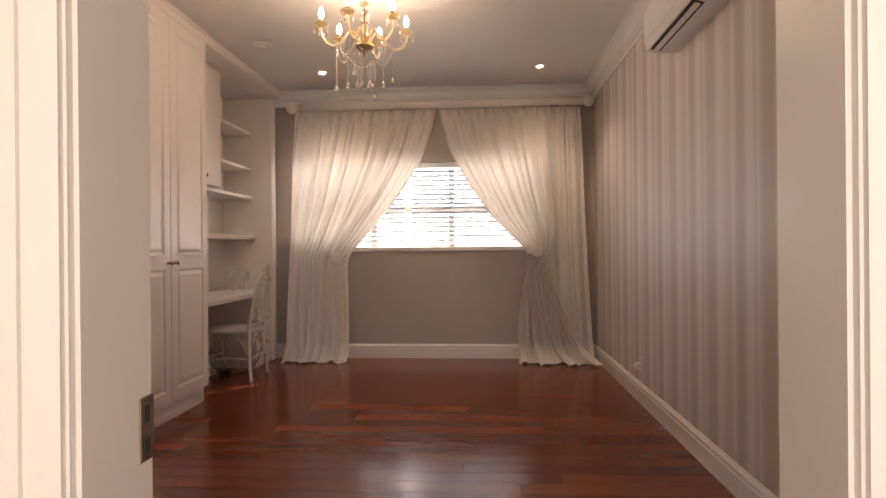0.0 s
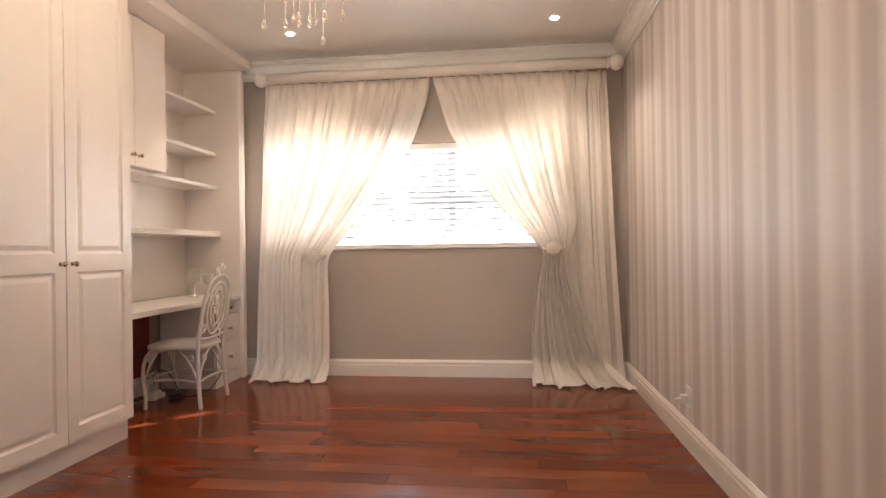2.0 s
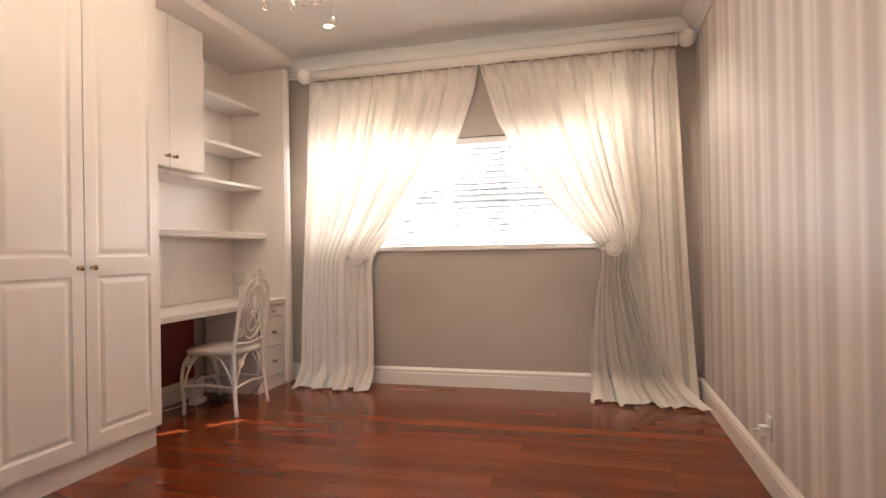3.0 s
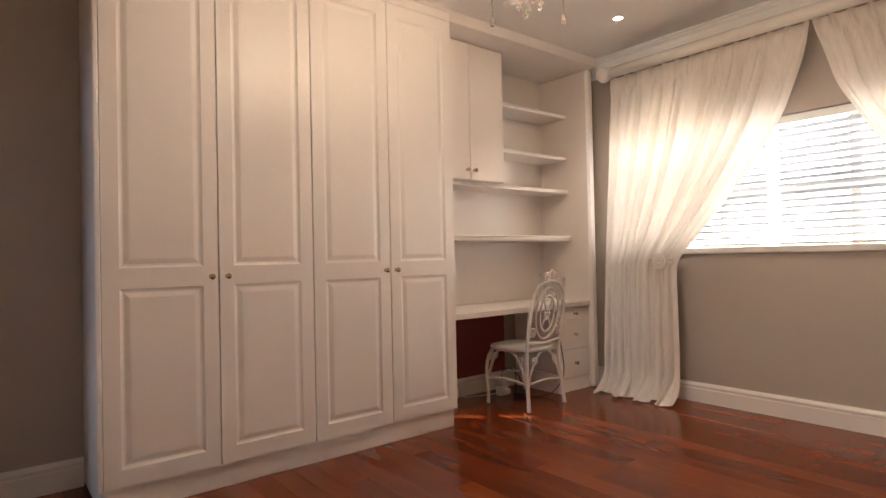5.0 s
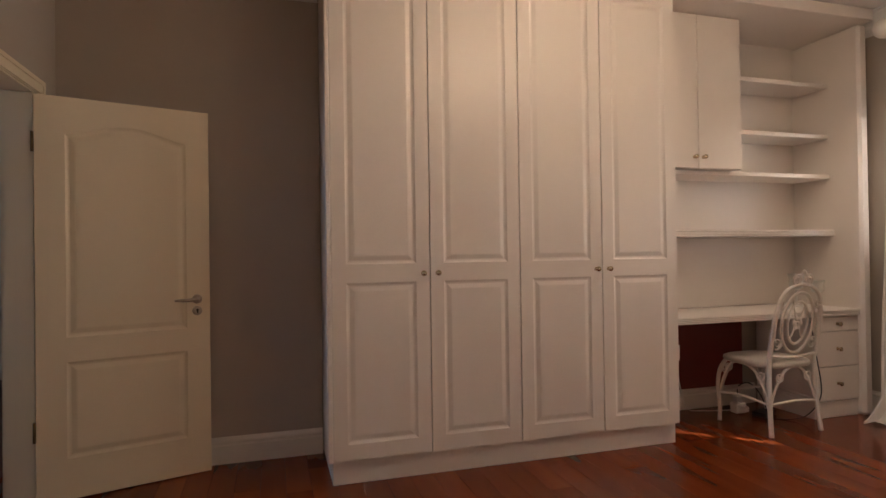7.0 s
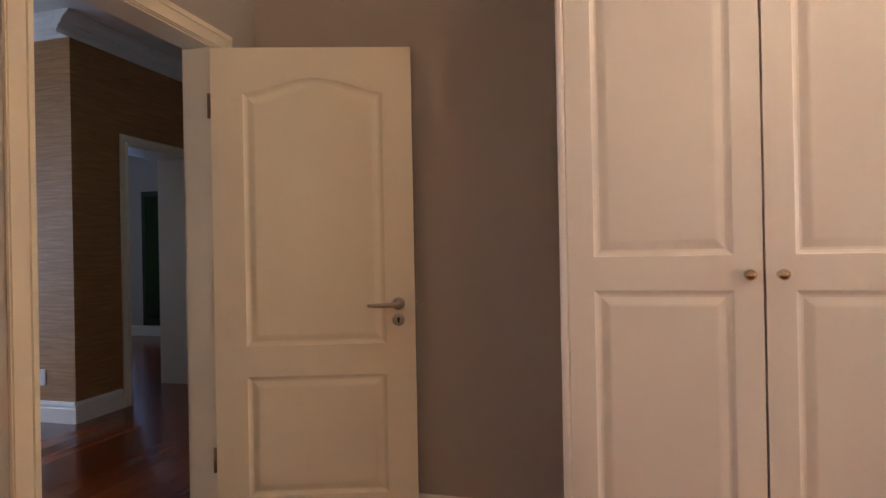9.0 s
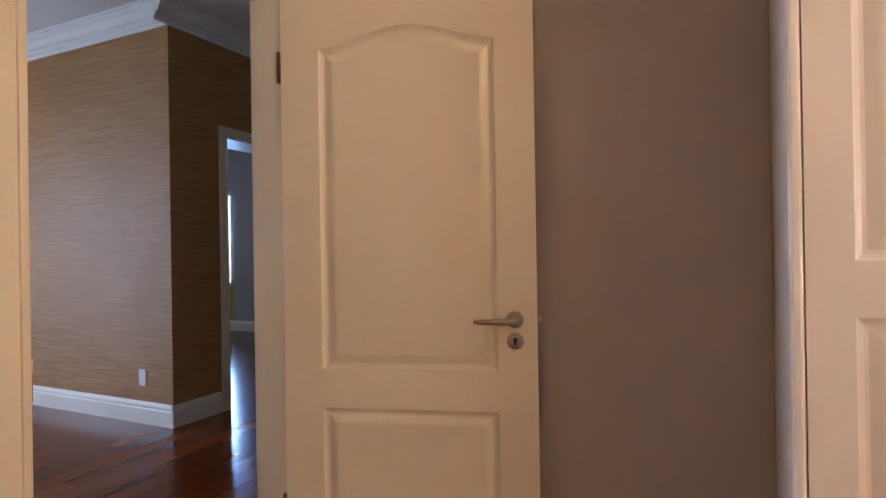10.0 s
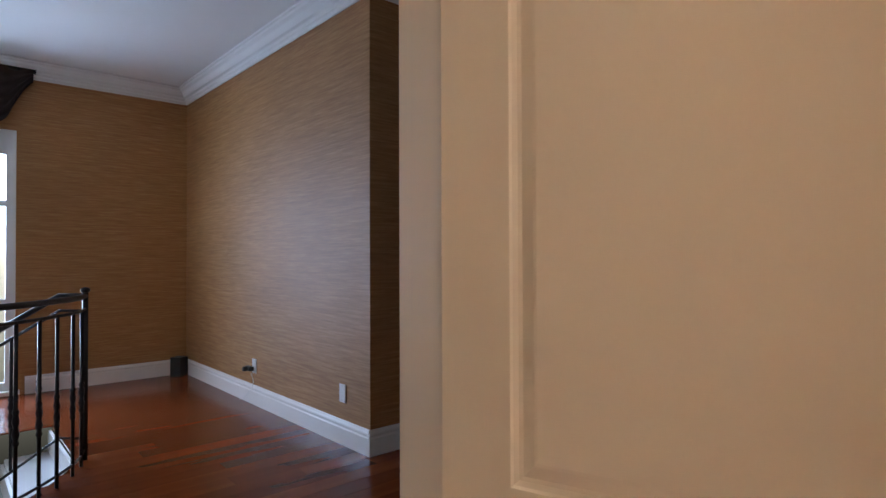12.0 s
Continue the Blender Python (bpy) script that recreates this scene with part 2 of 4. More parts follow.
def structure(name, bm, material, label, smooth=False):
    return solid(name, bm, material, label, name.split("_")[0], "", "structure", smooth=smooth)


# ---- shell of the bedroom ----
def pierced(axis, a0, a1, b0, b1, z0, z1, holes):
    """A wall slab; along 'x' it runs from a0 to a1 with faces at y = b0, b1. Holes: (a, a, z, z)."""
    bm = bmesh.new()

    def blk(p, q, lo, hi):
        if q - p > 1e-4 and hi - lo > 1e-4:
            if axis == 'x':
                box(bm, p, q, b0, b1, lo, hi)
            else:
                box(bm, b0, b1, p, q, lo, hi)
    edge = a0
    for h0, h1, hz0, hz1 in sorted(holes):
        blk(edge, h0, z0, z1)
        blk(h0, h1, z0, hz0)
        blk(h0, h1, hz1, z1)
        edge = h1
    blk(edge, a1, z0, z1)
    return bm


AX0, AX1 = -0.237, 0.566      # doorway A, through which the walk begins
BX0, BX1 = -2.225, -1.455    # doorway B, to the landing
DH, YO, YBO = 2.055, 1.325, 1.445    # opening height, far faces of the two lengths of door wall
structure("wall_window", pierced('x', XL - 0.2, XR + 0.2, YW, YW + 0.22, 0, ZC, [(WX0, WX1, WZ0, WZ1)]), M_GREY,
          "taupe painted plaster wall with a wide window opening")
structure("wall_right", pierced('y', YO - 0.1, YW, XR, XR + 0.2, 0, ZC, []), M_STRIPE, "wall papered in soft pink-beige vertical stripes")
structure("wall_left", pierced('y', YB, YW, XL - 0.2, XL, 0, ZC, []), M_GREY, "taupe painted plaster wall behind the wardrobes")
structure("wall_left_pier", box(bmesh.new(), XL, XS, YB, 2.983, 0, ZC), M_GREY, "taupe painted plaster wall between the wardrobe and the landing door")
structure("wall_door_lobby", pierced('x', -0.9, XR + 0.6, YO, YD, 0, 3.03, [(AX0 - 0.03, AX1 + 0.03, 0, DH + 0.025)]), M_GREY, "taupe painted plaster wall with a doorway")
structure("wall_door_landing", pierced('x', -5.8, -0.9, YBO, YB, 0, 3.03, [(BX0 - 0.03, BX1 + 0.03, 0, DH + 0.025)]), M_GREY, "taupe painted plaster wall with the landing doorway")
structure("wall_door_step", box(bmesh.new(), -1.0, -0.9, YO, YBO, 0, 3.03), M_GREY, "taupe painted plaster return between the doorways")
structure("ceiling", box(bmesh.new(), XL - 0.2, XR + 0.2, YD, YW + 0.22, ZC, ZC + 0.12), M_CEIL, "smooth white plaster bedroom ceiling")
structure("floor", box(bmesh.new(), XL - 0.2, XR + 0.2, YO, YW + 0.22, -0.2, -0.012), M_DARK, "dark subfloor under the boards")

SKIRT = [(0, 0), (0.018, 0), (0.018, 0.105), (0.014, 0.112), (0.014, 0.120), (0.019, 0.126), (0.017, 0.136), (0.009, 0.146), (0.004, 0.155), (0, 0.155)]
CORN = [(0, 0), (0.12, 0), (0.12, -0.014), (0.105, -0.018), (0.098, -0.032), (0.075, -0.045), (0.058, -0.070), (0.052, -0.090),
        (0.030, -0.098), (0.026, -0.118), (0.012, -0.124), (0.012, -0.150), (0, -0.150)]


def skirting(name, p0, p1, out):
    structure(name, prism((*p0, 0), (*p1, 0), (*out, 0), SKIRT), M_TRIM, "white painted moulded skirting board")


def cornice(name, p0, p1, out, z=ZC):
    structure(name, prism((*p0, z), (*p1, z), (*out, 0), CORN), M_CEIL, "white moulded plaster cornice")


skirting("baseboard_window", (XL, YW), (XR, YW), (0, -1))
skirting("baseboard_right", (XR, YD), (XR, YW - 0.02), (-1, 0))
skirting("baseboard_left", (XS, YB), (XS, 2.98), (1, 0))
skirting("baseboard_door_wall", (BX1 + 0.09, YB), (-0.9, YB), (0, 1))
cornice("trim_cornice_window", (XL, YW), (XR, YW), (0, -1))
cornice("trim_cornice_right", (XR, YD), (XR, YW), (-1, 0))
cornice("trim_cornice_left", (XS, YB), (XS, 2.98), (1, 0))
cornice("trim_cornice_door", (XS, YB), (-0.9, YB), (0, 1))
cornice("trim_cornice_door_lobby", (-0.9, YD), (XR, YD), (0, 1))

# small lobby behind doorway A, unseen and made up to let light in, and the landing behind doorway B
structure("wall_lobby_left", box(bmesh.new(), -0.9, -0.8, -1.0, YO, 0, 3.0), M_PLAIN, "plain plaster lobby wall")
structure("wall_lobby_right", box(bmesh.new(), 1.55, 1.65, -1.0, YO, 0, 3.0), M_PLAIN, "plain plaster lobby wall")
structure("wall_lobby_back", pierced('x', -0.9, 1.65, -1.1, -1.0, 0, 3.0, [(-0.3, 1.1, 0.9, 2.2)]), M_PLAIN, "plain plaster lobby wall with an added window opening for light")
structure("ceiling_lobby", box(bmesh.new(), -0.9, 1.65, -1.1, YO, 3.0, 3.1), M_CEIL, "white lobby ceiling")
structure("floor_lobby", box(bmesh.new(), -0.9, 1.65, -1.1, YO, -0.2, -0.004), M_FLOOR, "varnished red-brown wooden lobby floor")

# landing and corridor
structure("wall_landing", box(bmesh.new(), LX - 0.15, LX, LY - 0.2, LC, 0, ZL), M_GRASS, "wall covered in brown woven grasscloth")
LWX0, LWX1 = -1.06, -2.09
structure("wall_landing_window", pierced('x', LX, -0.9, LY - 0.2, LY, 0, ZL, [(LWX1, LWX0, 0.05, 2.32)]), M_GRASS,
          "grasscloth wall with a tall arched window opening")
structure("wall_landing_right", box(bmesh.new(), -1.0, -0.9, LY, YO, -3, ZL), M_PLAIN, "plain plaster stairwell wall")
structure("wall_corridor", pierced('x', -5.8, LX - 0.15, LC - 0.32, LC, 0, ZL, [(-4.765, -4.025, 0, 2.095)]), M_GRASS, "grasscloth corridor wall with a doorway")
structure("wall_corridor_end", box(bmesh.new(), -5.95, -5.8, LC - 0.32, YBO, 0, ZL), M_PLAIN, "plain plaster corridor end wall")
structure("ceiling_landing", box(bmesh.new(), -5.95, -0.9, LY - 0.2, YBO, ZL, ZL + 0.1), M_CEIL, "smooth white landing ceiling")
skirting("baseboard_landing", (LX, LY), (LX, LC), (1, 0))
skirting("baseboard_landing_window", (LX, LY), (LWX1 - 0.07, LY), (0, 1))
skirting("baseboard_corridor", (-3.94, LC), (LX + 0.017, LC), (0, 1))
cornice("trim_cornice_landing", (LX, LY), (LX, LC), (1, 0), ZL)
cornice("trim_cornice_landing_window", (LX, LY), (-1.0, LY), (0, 1), ZL)
cornice("trim_cornice_corridor", (-5.8, LC), (LX + 0.117, LC), (0, 1), ZL)

# far room behind the corridor doorway
FX, FY = -7.4, -5.6
M_BLUE = painted("pale_grey_wall_paint", (0.46, 0.41, 0.40), 0.6, 0.03, 0.1, 80)
M_GREEN = painted("lime_green_wall_paint", (0.30, 0.42, 0.06), 0.6, 0.04, 0.1, 80)
structure("wall_far_room", pierced('y', FY, LC - 0.32, FX - 0.2, FX, 0, ZL, [(-4.5, -4.0, 0.75, 2.1)]), M_BLUE, "pale grey far room wall with a window")
structure("wall_far_room_end", box(bmesh.new(), FX - 0.2, LX - 0.15, FY - 0.2, FY, 0, ZL), M_GREEN, "lime green far room wall")
structure("wall_far_room_side", box(bmesh.new(), LX - 0.27, LX - 0.15, FY, LC - 0.32, 0, ZL), M_BLUE, "pale grey far room wall")
structure("wall_far_room_front", box(bmesh.new(), FX - 0.2, -5.8, LC - 0.32, LC - 0.1, 0, ZL), M_BLUE, "pale grey far room wall")
structure("ceiling_far_room", box(bmesh.new(), FX - 0.2, LX - 0.15, FY - 0.2, LC, ZL + 0.002, ZL + 0.1), M_CEIL, "white far room ceiling")
structure("floor_far_room", box(bmesh.new(), FX - 0.2, LX - 0.15, FY - 0.2, LC - 0.32, -0.2, -0.002), M_FLOOR, "varnished red-brown far room floor")
skirting("baseboard_far_room", (FX, FY), (FX, LC - 0.32), (1, 0))
area_lamp("far_room_daylight", 0.5, 1.35, look((FX - 0.3, -4.25, 1.45), (-5, -3.4, 0.6)), 45, (0.25, 0.48, 1.0))


# ---- door frames ----
def door_frame(name, x0, x1, y0, y1, h, material, strike_x=None, strike_z=1.0, faces=(0, 1), side=1, hang=0.0):
    """Lining and architraves round an opening whose clear width is x0..x1, in a wall from y0 to y1."""
    f = thing(name, "cream-white painted timber door frame with moulded architraves", "door frame", pose((x0 + x1) / 2, (y0 + y1) / 2, 0), kind="structure")
    cx, cy = (x0 + x1) / 2, (y0 + y1) / 2
    bm = bmesh.new()
    for a, b, lo, hi in ((x0 - 0.03, x0, 0, h + 0.03), (x1, x1 + 0.03, 0, h + 0.03), (x0, x1, h, h + 0.03)):
        box(bm, a - cx, b - cx, y0 - cy - 0.004, y1 - cy + 0.004, lo, hi)
    part("lining", bm, material, f)
    for face in faces:
        y, s = (y0, -1) if face == 0 else (y1, 1)
        for steps in (("architrave", 0.006, 0.084, 0.014), ("architrave_bead", 0.010, 0.026, 0.022), ("architrave_edge", 0.060, 0.081, 0.020)):
            nm, i0, i1, d = steps
            bm = bmesh.new()
            lo, hi = sorted((y - cy + s * 0.0045, y - cy + s * d))
            back = hang if face == 1 else 0.0
            box(bm, x0 - i1 - back - cx, x0 - i0 - back - cx, lo, hi, 0, h + i1)
            box(bm, x1 + i0 - cx, x1 + i1 - cx, lo, hi, 0, h + i1)
            box(bm, x0 - i0 - back - cx, x1 + i0 - cx, lo, hi, h + i0, h + i1)
            part(nm, bm, material, f)
    if strike_x is not None:
        bm = soft_box(strike_x - 0.0015 - cx, strike_x + 0.0025 - cx, y1 - cy - 0.024, y1 - cy + 0.006, strike_z - 0.042, strike_z + 0.042, 0.001, 1)
        plate = part("strike_plate", bm, M_STEEL, f, "satin steel strike plate")
        # dark blocks on the plate, painted shade in place of sunk holes
        bm = bmesh.new()
        for zz in (-0.022, 0.02):
            box(bm, strike_x + side * 0.0027 - 0.0008 - cx, strike_x + side * 0.0027 + 0.0008 - cx, y1 - cy - 0.017, y1 - cy - 0.005, strike_z + zz - 0.012, strike_z + zz + 0.012)
        part("strike_hole_shade", bm, M_DARK, plate)
    return f


door_frame("door_1", AX0, AX1, YO, YD, DH - 0.005, M_TRIM, AX0, 0.97)
door_frame("door_2", BX0, BX1, YBO, YB, DH - 0.005, M_DOOR, BX1, 0.94, side=-1, hang=0.05)
door_frame("door_3", -4.75, -4.035, LC - 0.32, LC, 2.09, M_DOOR)


def panel_door(w, h, t, panels):
    """A slab w wide, front at y = 0 facing -y, with sunk and raised panels (x0, x1, z0, z1, arch); all share x0, x1."""
    bm = bmesh.new()
    x0, x1 = panels[0][0], panels[0][1]
    n = 24 if any(p[4] for p in panels) else 1

    def quad(pts):
        bm.faces.new([bm.verts.new(p) for p in pts])

    def top(p, x, d):
        u = (x - x0) / (x1 - x0)
        k = max(0.0, math.sin(math.pi * u)) ** 1.6 if p[4] else 0
        return p[3] + p[4] * k - d
    xs = [x0 + (x1 - x0) * i / n for i in range(n + 1)]
    quad([(0, 0, 0), (x0, 0, 0), (x0, 0, h), (0, 0, h)])
    quad([(x1, 0, 0), (w, 0, 0), (w, 0, h), (x1, 0, h)])
    quad([(0, t, 0), (0, t, h), (w, t, h), (w, t, 0)])
    quad([(0, 0, 0), (0, 0, h), (0, t, h), (0, t, 0)])
    quad([(w, 0, 0), (w, t, 0), (w, t, h), (w, 0, h)])
    quad([(0, 0, h), (w, 0, h), (w, t, h), (0, t, h)])
    quad([(0, 0, 0), (0, t, 0), (w, t, 0), (w, 0, 0)])
    lower = [0.0] * (n + 1)
    for p in panels:
        for i in range(n):
            quad([(xs[i], 0, lower[i]), (xs[i + 1], 0, lower[i + 1]), (xs[i + 1], 0, p[2]), (xs[i], 0, p[2])])
        lower = [top(p, x, 0) for x in xs]
    for i in range(n):
        quad([(xs[i], 0, lower[i]), (xs[i + 1], 0, lower[i + 1]), (xs[i + 1], 0, h), (xs[i], 0, h)])
    for p in panels:
        rings = []
        for d, y in ((0, 0), (0.004, 0.0035), (0.012, 0.0075), (0.019, 0.0085), (0.023, 0.0075), (0.040, 0.0025), (0.046, 0.0015)):
            xi = [x0 + d + (x1 - x0 - 2 * d) * i / n for i in range(n + 1)]
            ring = [(x, y, p[2] + d) for x in xi]
            ring += [(x, y, top(p, x0 + (x - x0 - d) / (x1 - x0 - 2 * d) * (x1 - x0), d)) for x in reversed(xi)]
            rings.append([bm.verts.new(v) for v in ring])
        m = len(rings[0])
        for a, b in zip(rings, rings[1:]):
            for k in range(m):
                bm.faces.new((a[k], a[(k + 1) % m], b[(k + 1) % m], b[k]))
        last = rings[-1]
        for i in range(n):
            bm.faces.new((last[i], last[i + 1], last[m - 2 - i], last[m - 1 - i]))
    bmesh.ops.remove_doubles(bm, verts=bm.verts[:], dist=0.0003)
    return bm


LEAF = pose(-2.213, 1.572, 0.008, 0, 0, 107.0)
leaf = thing("door_leaf", "open cream painted two-panel door with arched panel and steel lever", "door", LEAF)
slab = part("slab", panel_door(0.813, 2.032, 0.04, [(0.128, 0.692, 0.205, 0.69, 0), (0.128, 0.692, 0.815, 1.845, 0.06)]), M_DOOR, leaf)
for z in (0.358, 1.795):
    bm = tube(bmesh.new(), [(-0.007, 0.001, z - 0.05), (-0.007, 0.001, z + 0.05)], 0.007, 10)
    box(bm, -0.003, 0.0, 0.002, 0.03, z - 0.05, z + 0.05)
    part("hinge", bm, M_HINGE, leaf, "dark bronze butt hinge")
lock_x = 0.745
bm = lathe(bmesh.new(), [(0.026, 0), (0.026, -0.004), (0.024, -0.007), (0.012, -0.008), (0.010, -0.010), (0.010, -0.045)], (lock_x, 0, 0.976), 24, 'y')
part("lever_rose", bm, M_STEEL, leaf, "round satin steel rose")
arm = [(lock_x + 0.004, -0.048, 0.976), (lock_x - 0.01, -0.052, 0.976), (lock_x - 0.03, -0.054, 0.975), (lock_x - 0.07, -0.053, 0.974), (lock_x - 0.105, -0.050, 0.974), (lock_x - 0.122, -0.044, 0.974)]
part("lever_handle", tube(bmesh.new(), arm, [0.0095, 0.0105, 0.0105, 0.0095, 0.008, 0.006], 14), M_STEEL, leaf, "curved satin steel lever handle")
bm = lathe(bmesh.new(), [(0.026, 0), (0.026, -0.004), (0.024, -0.007), (0.010, -0.0075)], (lock_x, 0, 0.911), 24, 'y')
esc = part("escutcheon", bm, M_STEEL, leaf, "round satin steel keyhole plate")
# dark raised piece that paints the shade inside the keyhole
bm = box(bmesh.new(), lock_x - 0.004, lock_x + 0.004, -0.0085, -0.007, 0.898, 0.914)
lathe(bm, [(0.006, -0.007), (0.006, -0.0085)], (lock_x, 0, 0.915), 12, 'y')
part("keyhole", bm, M_DARK, esc)
part("latch", soft_box(0.811, 0.824, 0.012, 0.026, 0.968, 0.985, 0.002, 1), M_STEEL, leaf, "small steel latch bolt")

# ---- window, blinds, curtains ----
win = thing("window_1", "wide white timber window with glazing bars behind slatted blinds", "window", pose((WX0 + WX1) / 2, YW + 0.14, WZ0), kind="structure")
wcx = (WX0 + WX1) / 2
hw, wh = (WX1 - WX0) / 2, WZ1 - WZ0
bm = bmesh.new()
for a, b, lo, hi in ((-hw, -hw + 0.05, 0, wh), (hw - 0.05, hw, 0, wh), (-hw + 0.05, hw - 0.05, 0, 0.05), (-hw + 0.05, hw - 0.05, wh - 0.05, wh)):
    box(bm, a, b, 0, 0.05, lo, hi)
part("window_frame", bm, M_TRIM, win)
for x in (-0.44, 0.44):
    part("mullion", box(bmesh.new(), x - 0.03, x + 0.03, 0.002, 0.048, 0.05, wh - 0.05), M_TRIM, win)
# unseen bar, added to break the sun streak on the floor in two
part("transom", box(bmesh.new(), -hw + 0.05, hw - 0.05, 0.004, 0.046, 0.44, 0.505), M_TRIM, win)
for x0, x1 in ((-hw + 0.05, -0.47), (-0.41, 0.41), (0.47, hw - 0.05)):
    pane = part("pane", box(bmesh.new(), x0, x1, 0.022, 0.026, 0.05, wh - 0.05), M_PANE, win)
    pane.visible_shadow = False
part("window_sill", soft_box(-hw + 0.002, hw - 0.002, -0.165, 0.0, 0.002, 0.05, 0.008), M_TRIM, win, "white painted sill projecting a little")


def blind(x0, x1, group):
    b = thing("venetian_blind", "slatted venetian blind, backlit shade put into its grey, lowered, slats half open", "blind", pose((x0 + x1) / 2, YW + 0.055, WZ0), group=group)
    w = (x1 - x0) / 2
    part("headrail", soft_box(-w, w, -0.03, 0.03, wh - 0.06, wh - 0.005, 0.003, 1), M_WHITE, b)
    part("bottom_rail", soft_box(-w, w, -0.026, 0.026, 0.056, 0.074, 0.004, 1), M_WHITE, b)
    tilt = radians(24)
    me = None
    z = 0.115
    while z < wh - 0.09:
        if me is None:
            bm = bmesh.new()
            prof = [(-0.025, 0), (-0.0125, 0.0025), (0, 0.0035), (0.0125, 0.0025), (0.025, 0)]
            lo = [[bm.verts.new((sx * w, y * math.cos(tilt), -y * math.sin(tilt) + h + d)) for y, h in prof] for sx in (-1, 1) for d in (0, 0.0022)]
            for k in range(4):
                bm.faces.new((lo[0][k], lo[0][k + 1], lo[2][k + 1], lo[2][k]))
                bm.faces.new((lo[1][k], lo[1][k + 1], lo[3][k + 1], lo[3][k]))
            for k in (0, 4):
                bm.faces.new((lo[0][k], lo[1][k], lo[3][k], lo[2][k]))
            me = mesh_of("slat", bm, M_SLAT, True)
        s = new("slat", me)
        s.parent = b
        s.matrix_basis = pose(0, 0, z)
        z += 0.051
    for x in (-w * 0.7, 0, w * 0.7):
        bm = tube(bmesh.new(), [(x, -0.027, 0.06), (x, -0.027, wh - 0.05)], 0.0012, 5)
        tube(bm, [(x, 0.027, 0.06), (x, 0.027, wh - 0.05)], 0.0012, 5)
        part("cord", bm, M_WHITE, b)
    return b


blind(WX0 + 0.01, wcx - 0.08, "blinds in the window")
blind(wcx - 0.004, WX1 - 0.01, "blinds in the window")

ROD_Z, ROD_Y = 2.72, 6.72
rod = thing("curtain_rod", "thick white painted wooden curtain pole with ball finials", "curtain rod", pose(-0.248, ROD_Y, ROD_Z))
RL = 1.48
part("pole", tube(bmesh.new(), [(-RL, 0, 0), (RL, 0, 0)], 0.045, 24), M_TRIM, rod, smooth=False)
for s in (-1, 1):
    prof = [(0.030, 0), (0.05, 0.004), (0.05, 0.018), (0.034, 0.024), (0.036, 0.03), (0.055, 0.045), (0.066, 0.07), (0.068, 0.085), (0.062, 0.108), (0.045, 0.13), (0.02, 0.142), (0.004, 0.145)]
    part("finial", lathe(bmesh.new(), [(r, s * h) for r, h in prof], (s * RL, 0, 0), 24, 'x'), M_TRIM, rod, "turned white wooden ball finial")
for x in (-1.3, 0.02, 1.3):
    bm = soft_box(x - 0.02, x + 0.02, 0.03, YW - ROD_Y, -0.03, 0.01, 0.004, 1)
    part("bracket", bm, M_TRIM, rod)


def lerp_rows(rows, z):
    """Linear between rows (z, value), z falling."""
    for (z0, v0), (z1, v1) in zip(rows, rows[1:]):
        if z >= z1:
            u = (z0 - z) / (z0 - z1)
            u = max(0, min(1, u))
            return v0 + (v1 - v0) * u
    return rows[-1][1]


def smooth_rows(rows, z, r=0.07):
    return sum(lerp_rows(rows, z + d * r) for d in (-1, -0.6, -0.3, 0, 0.3, 0.6, 1)) / 7


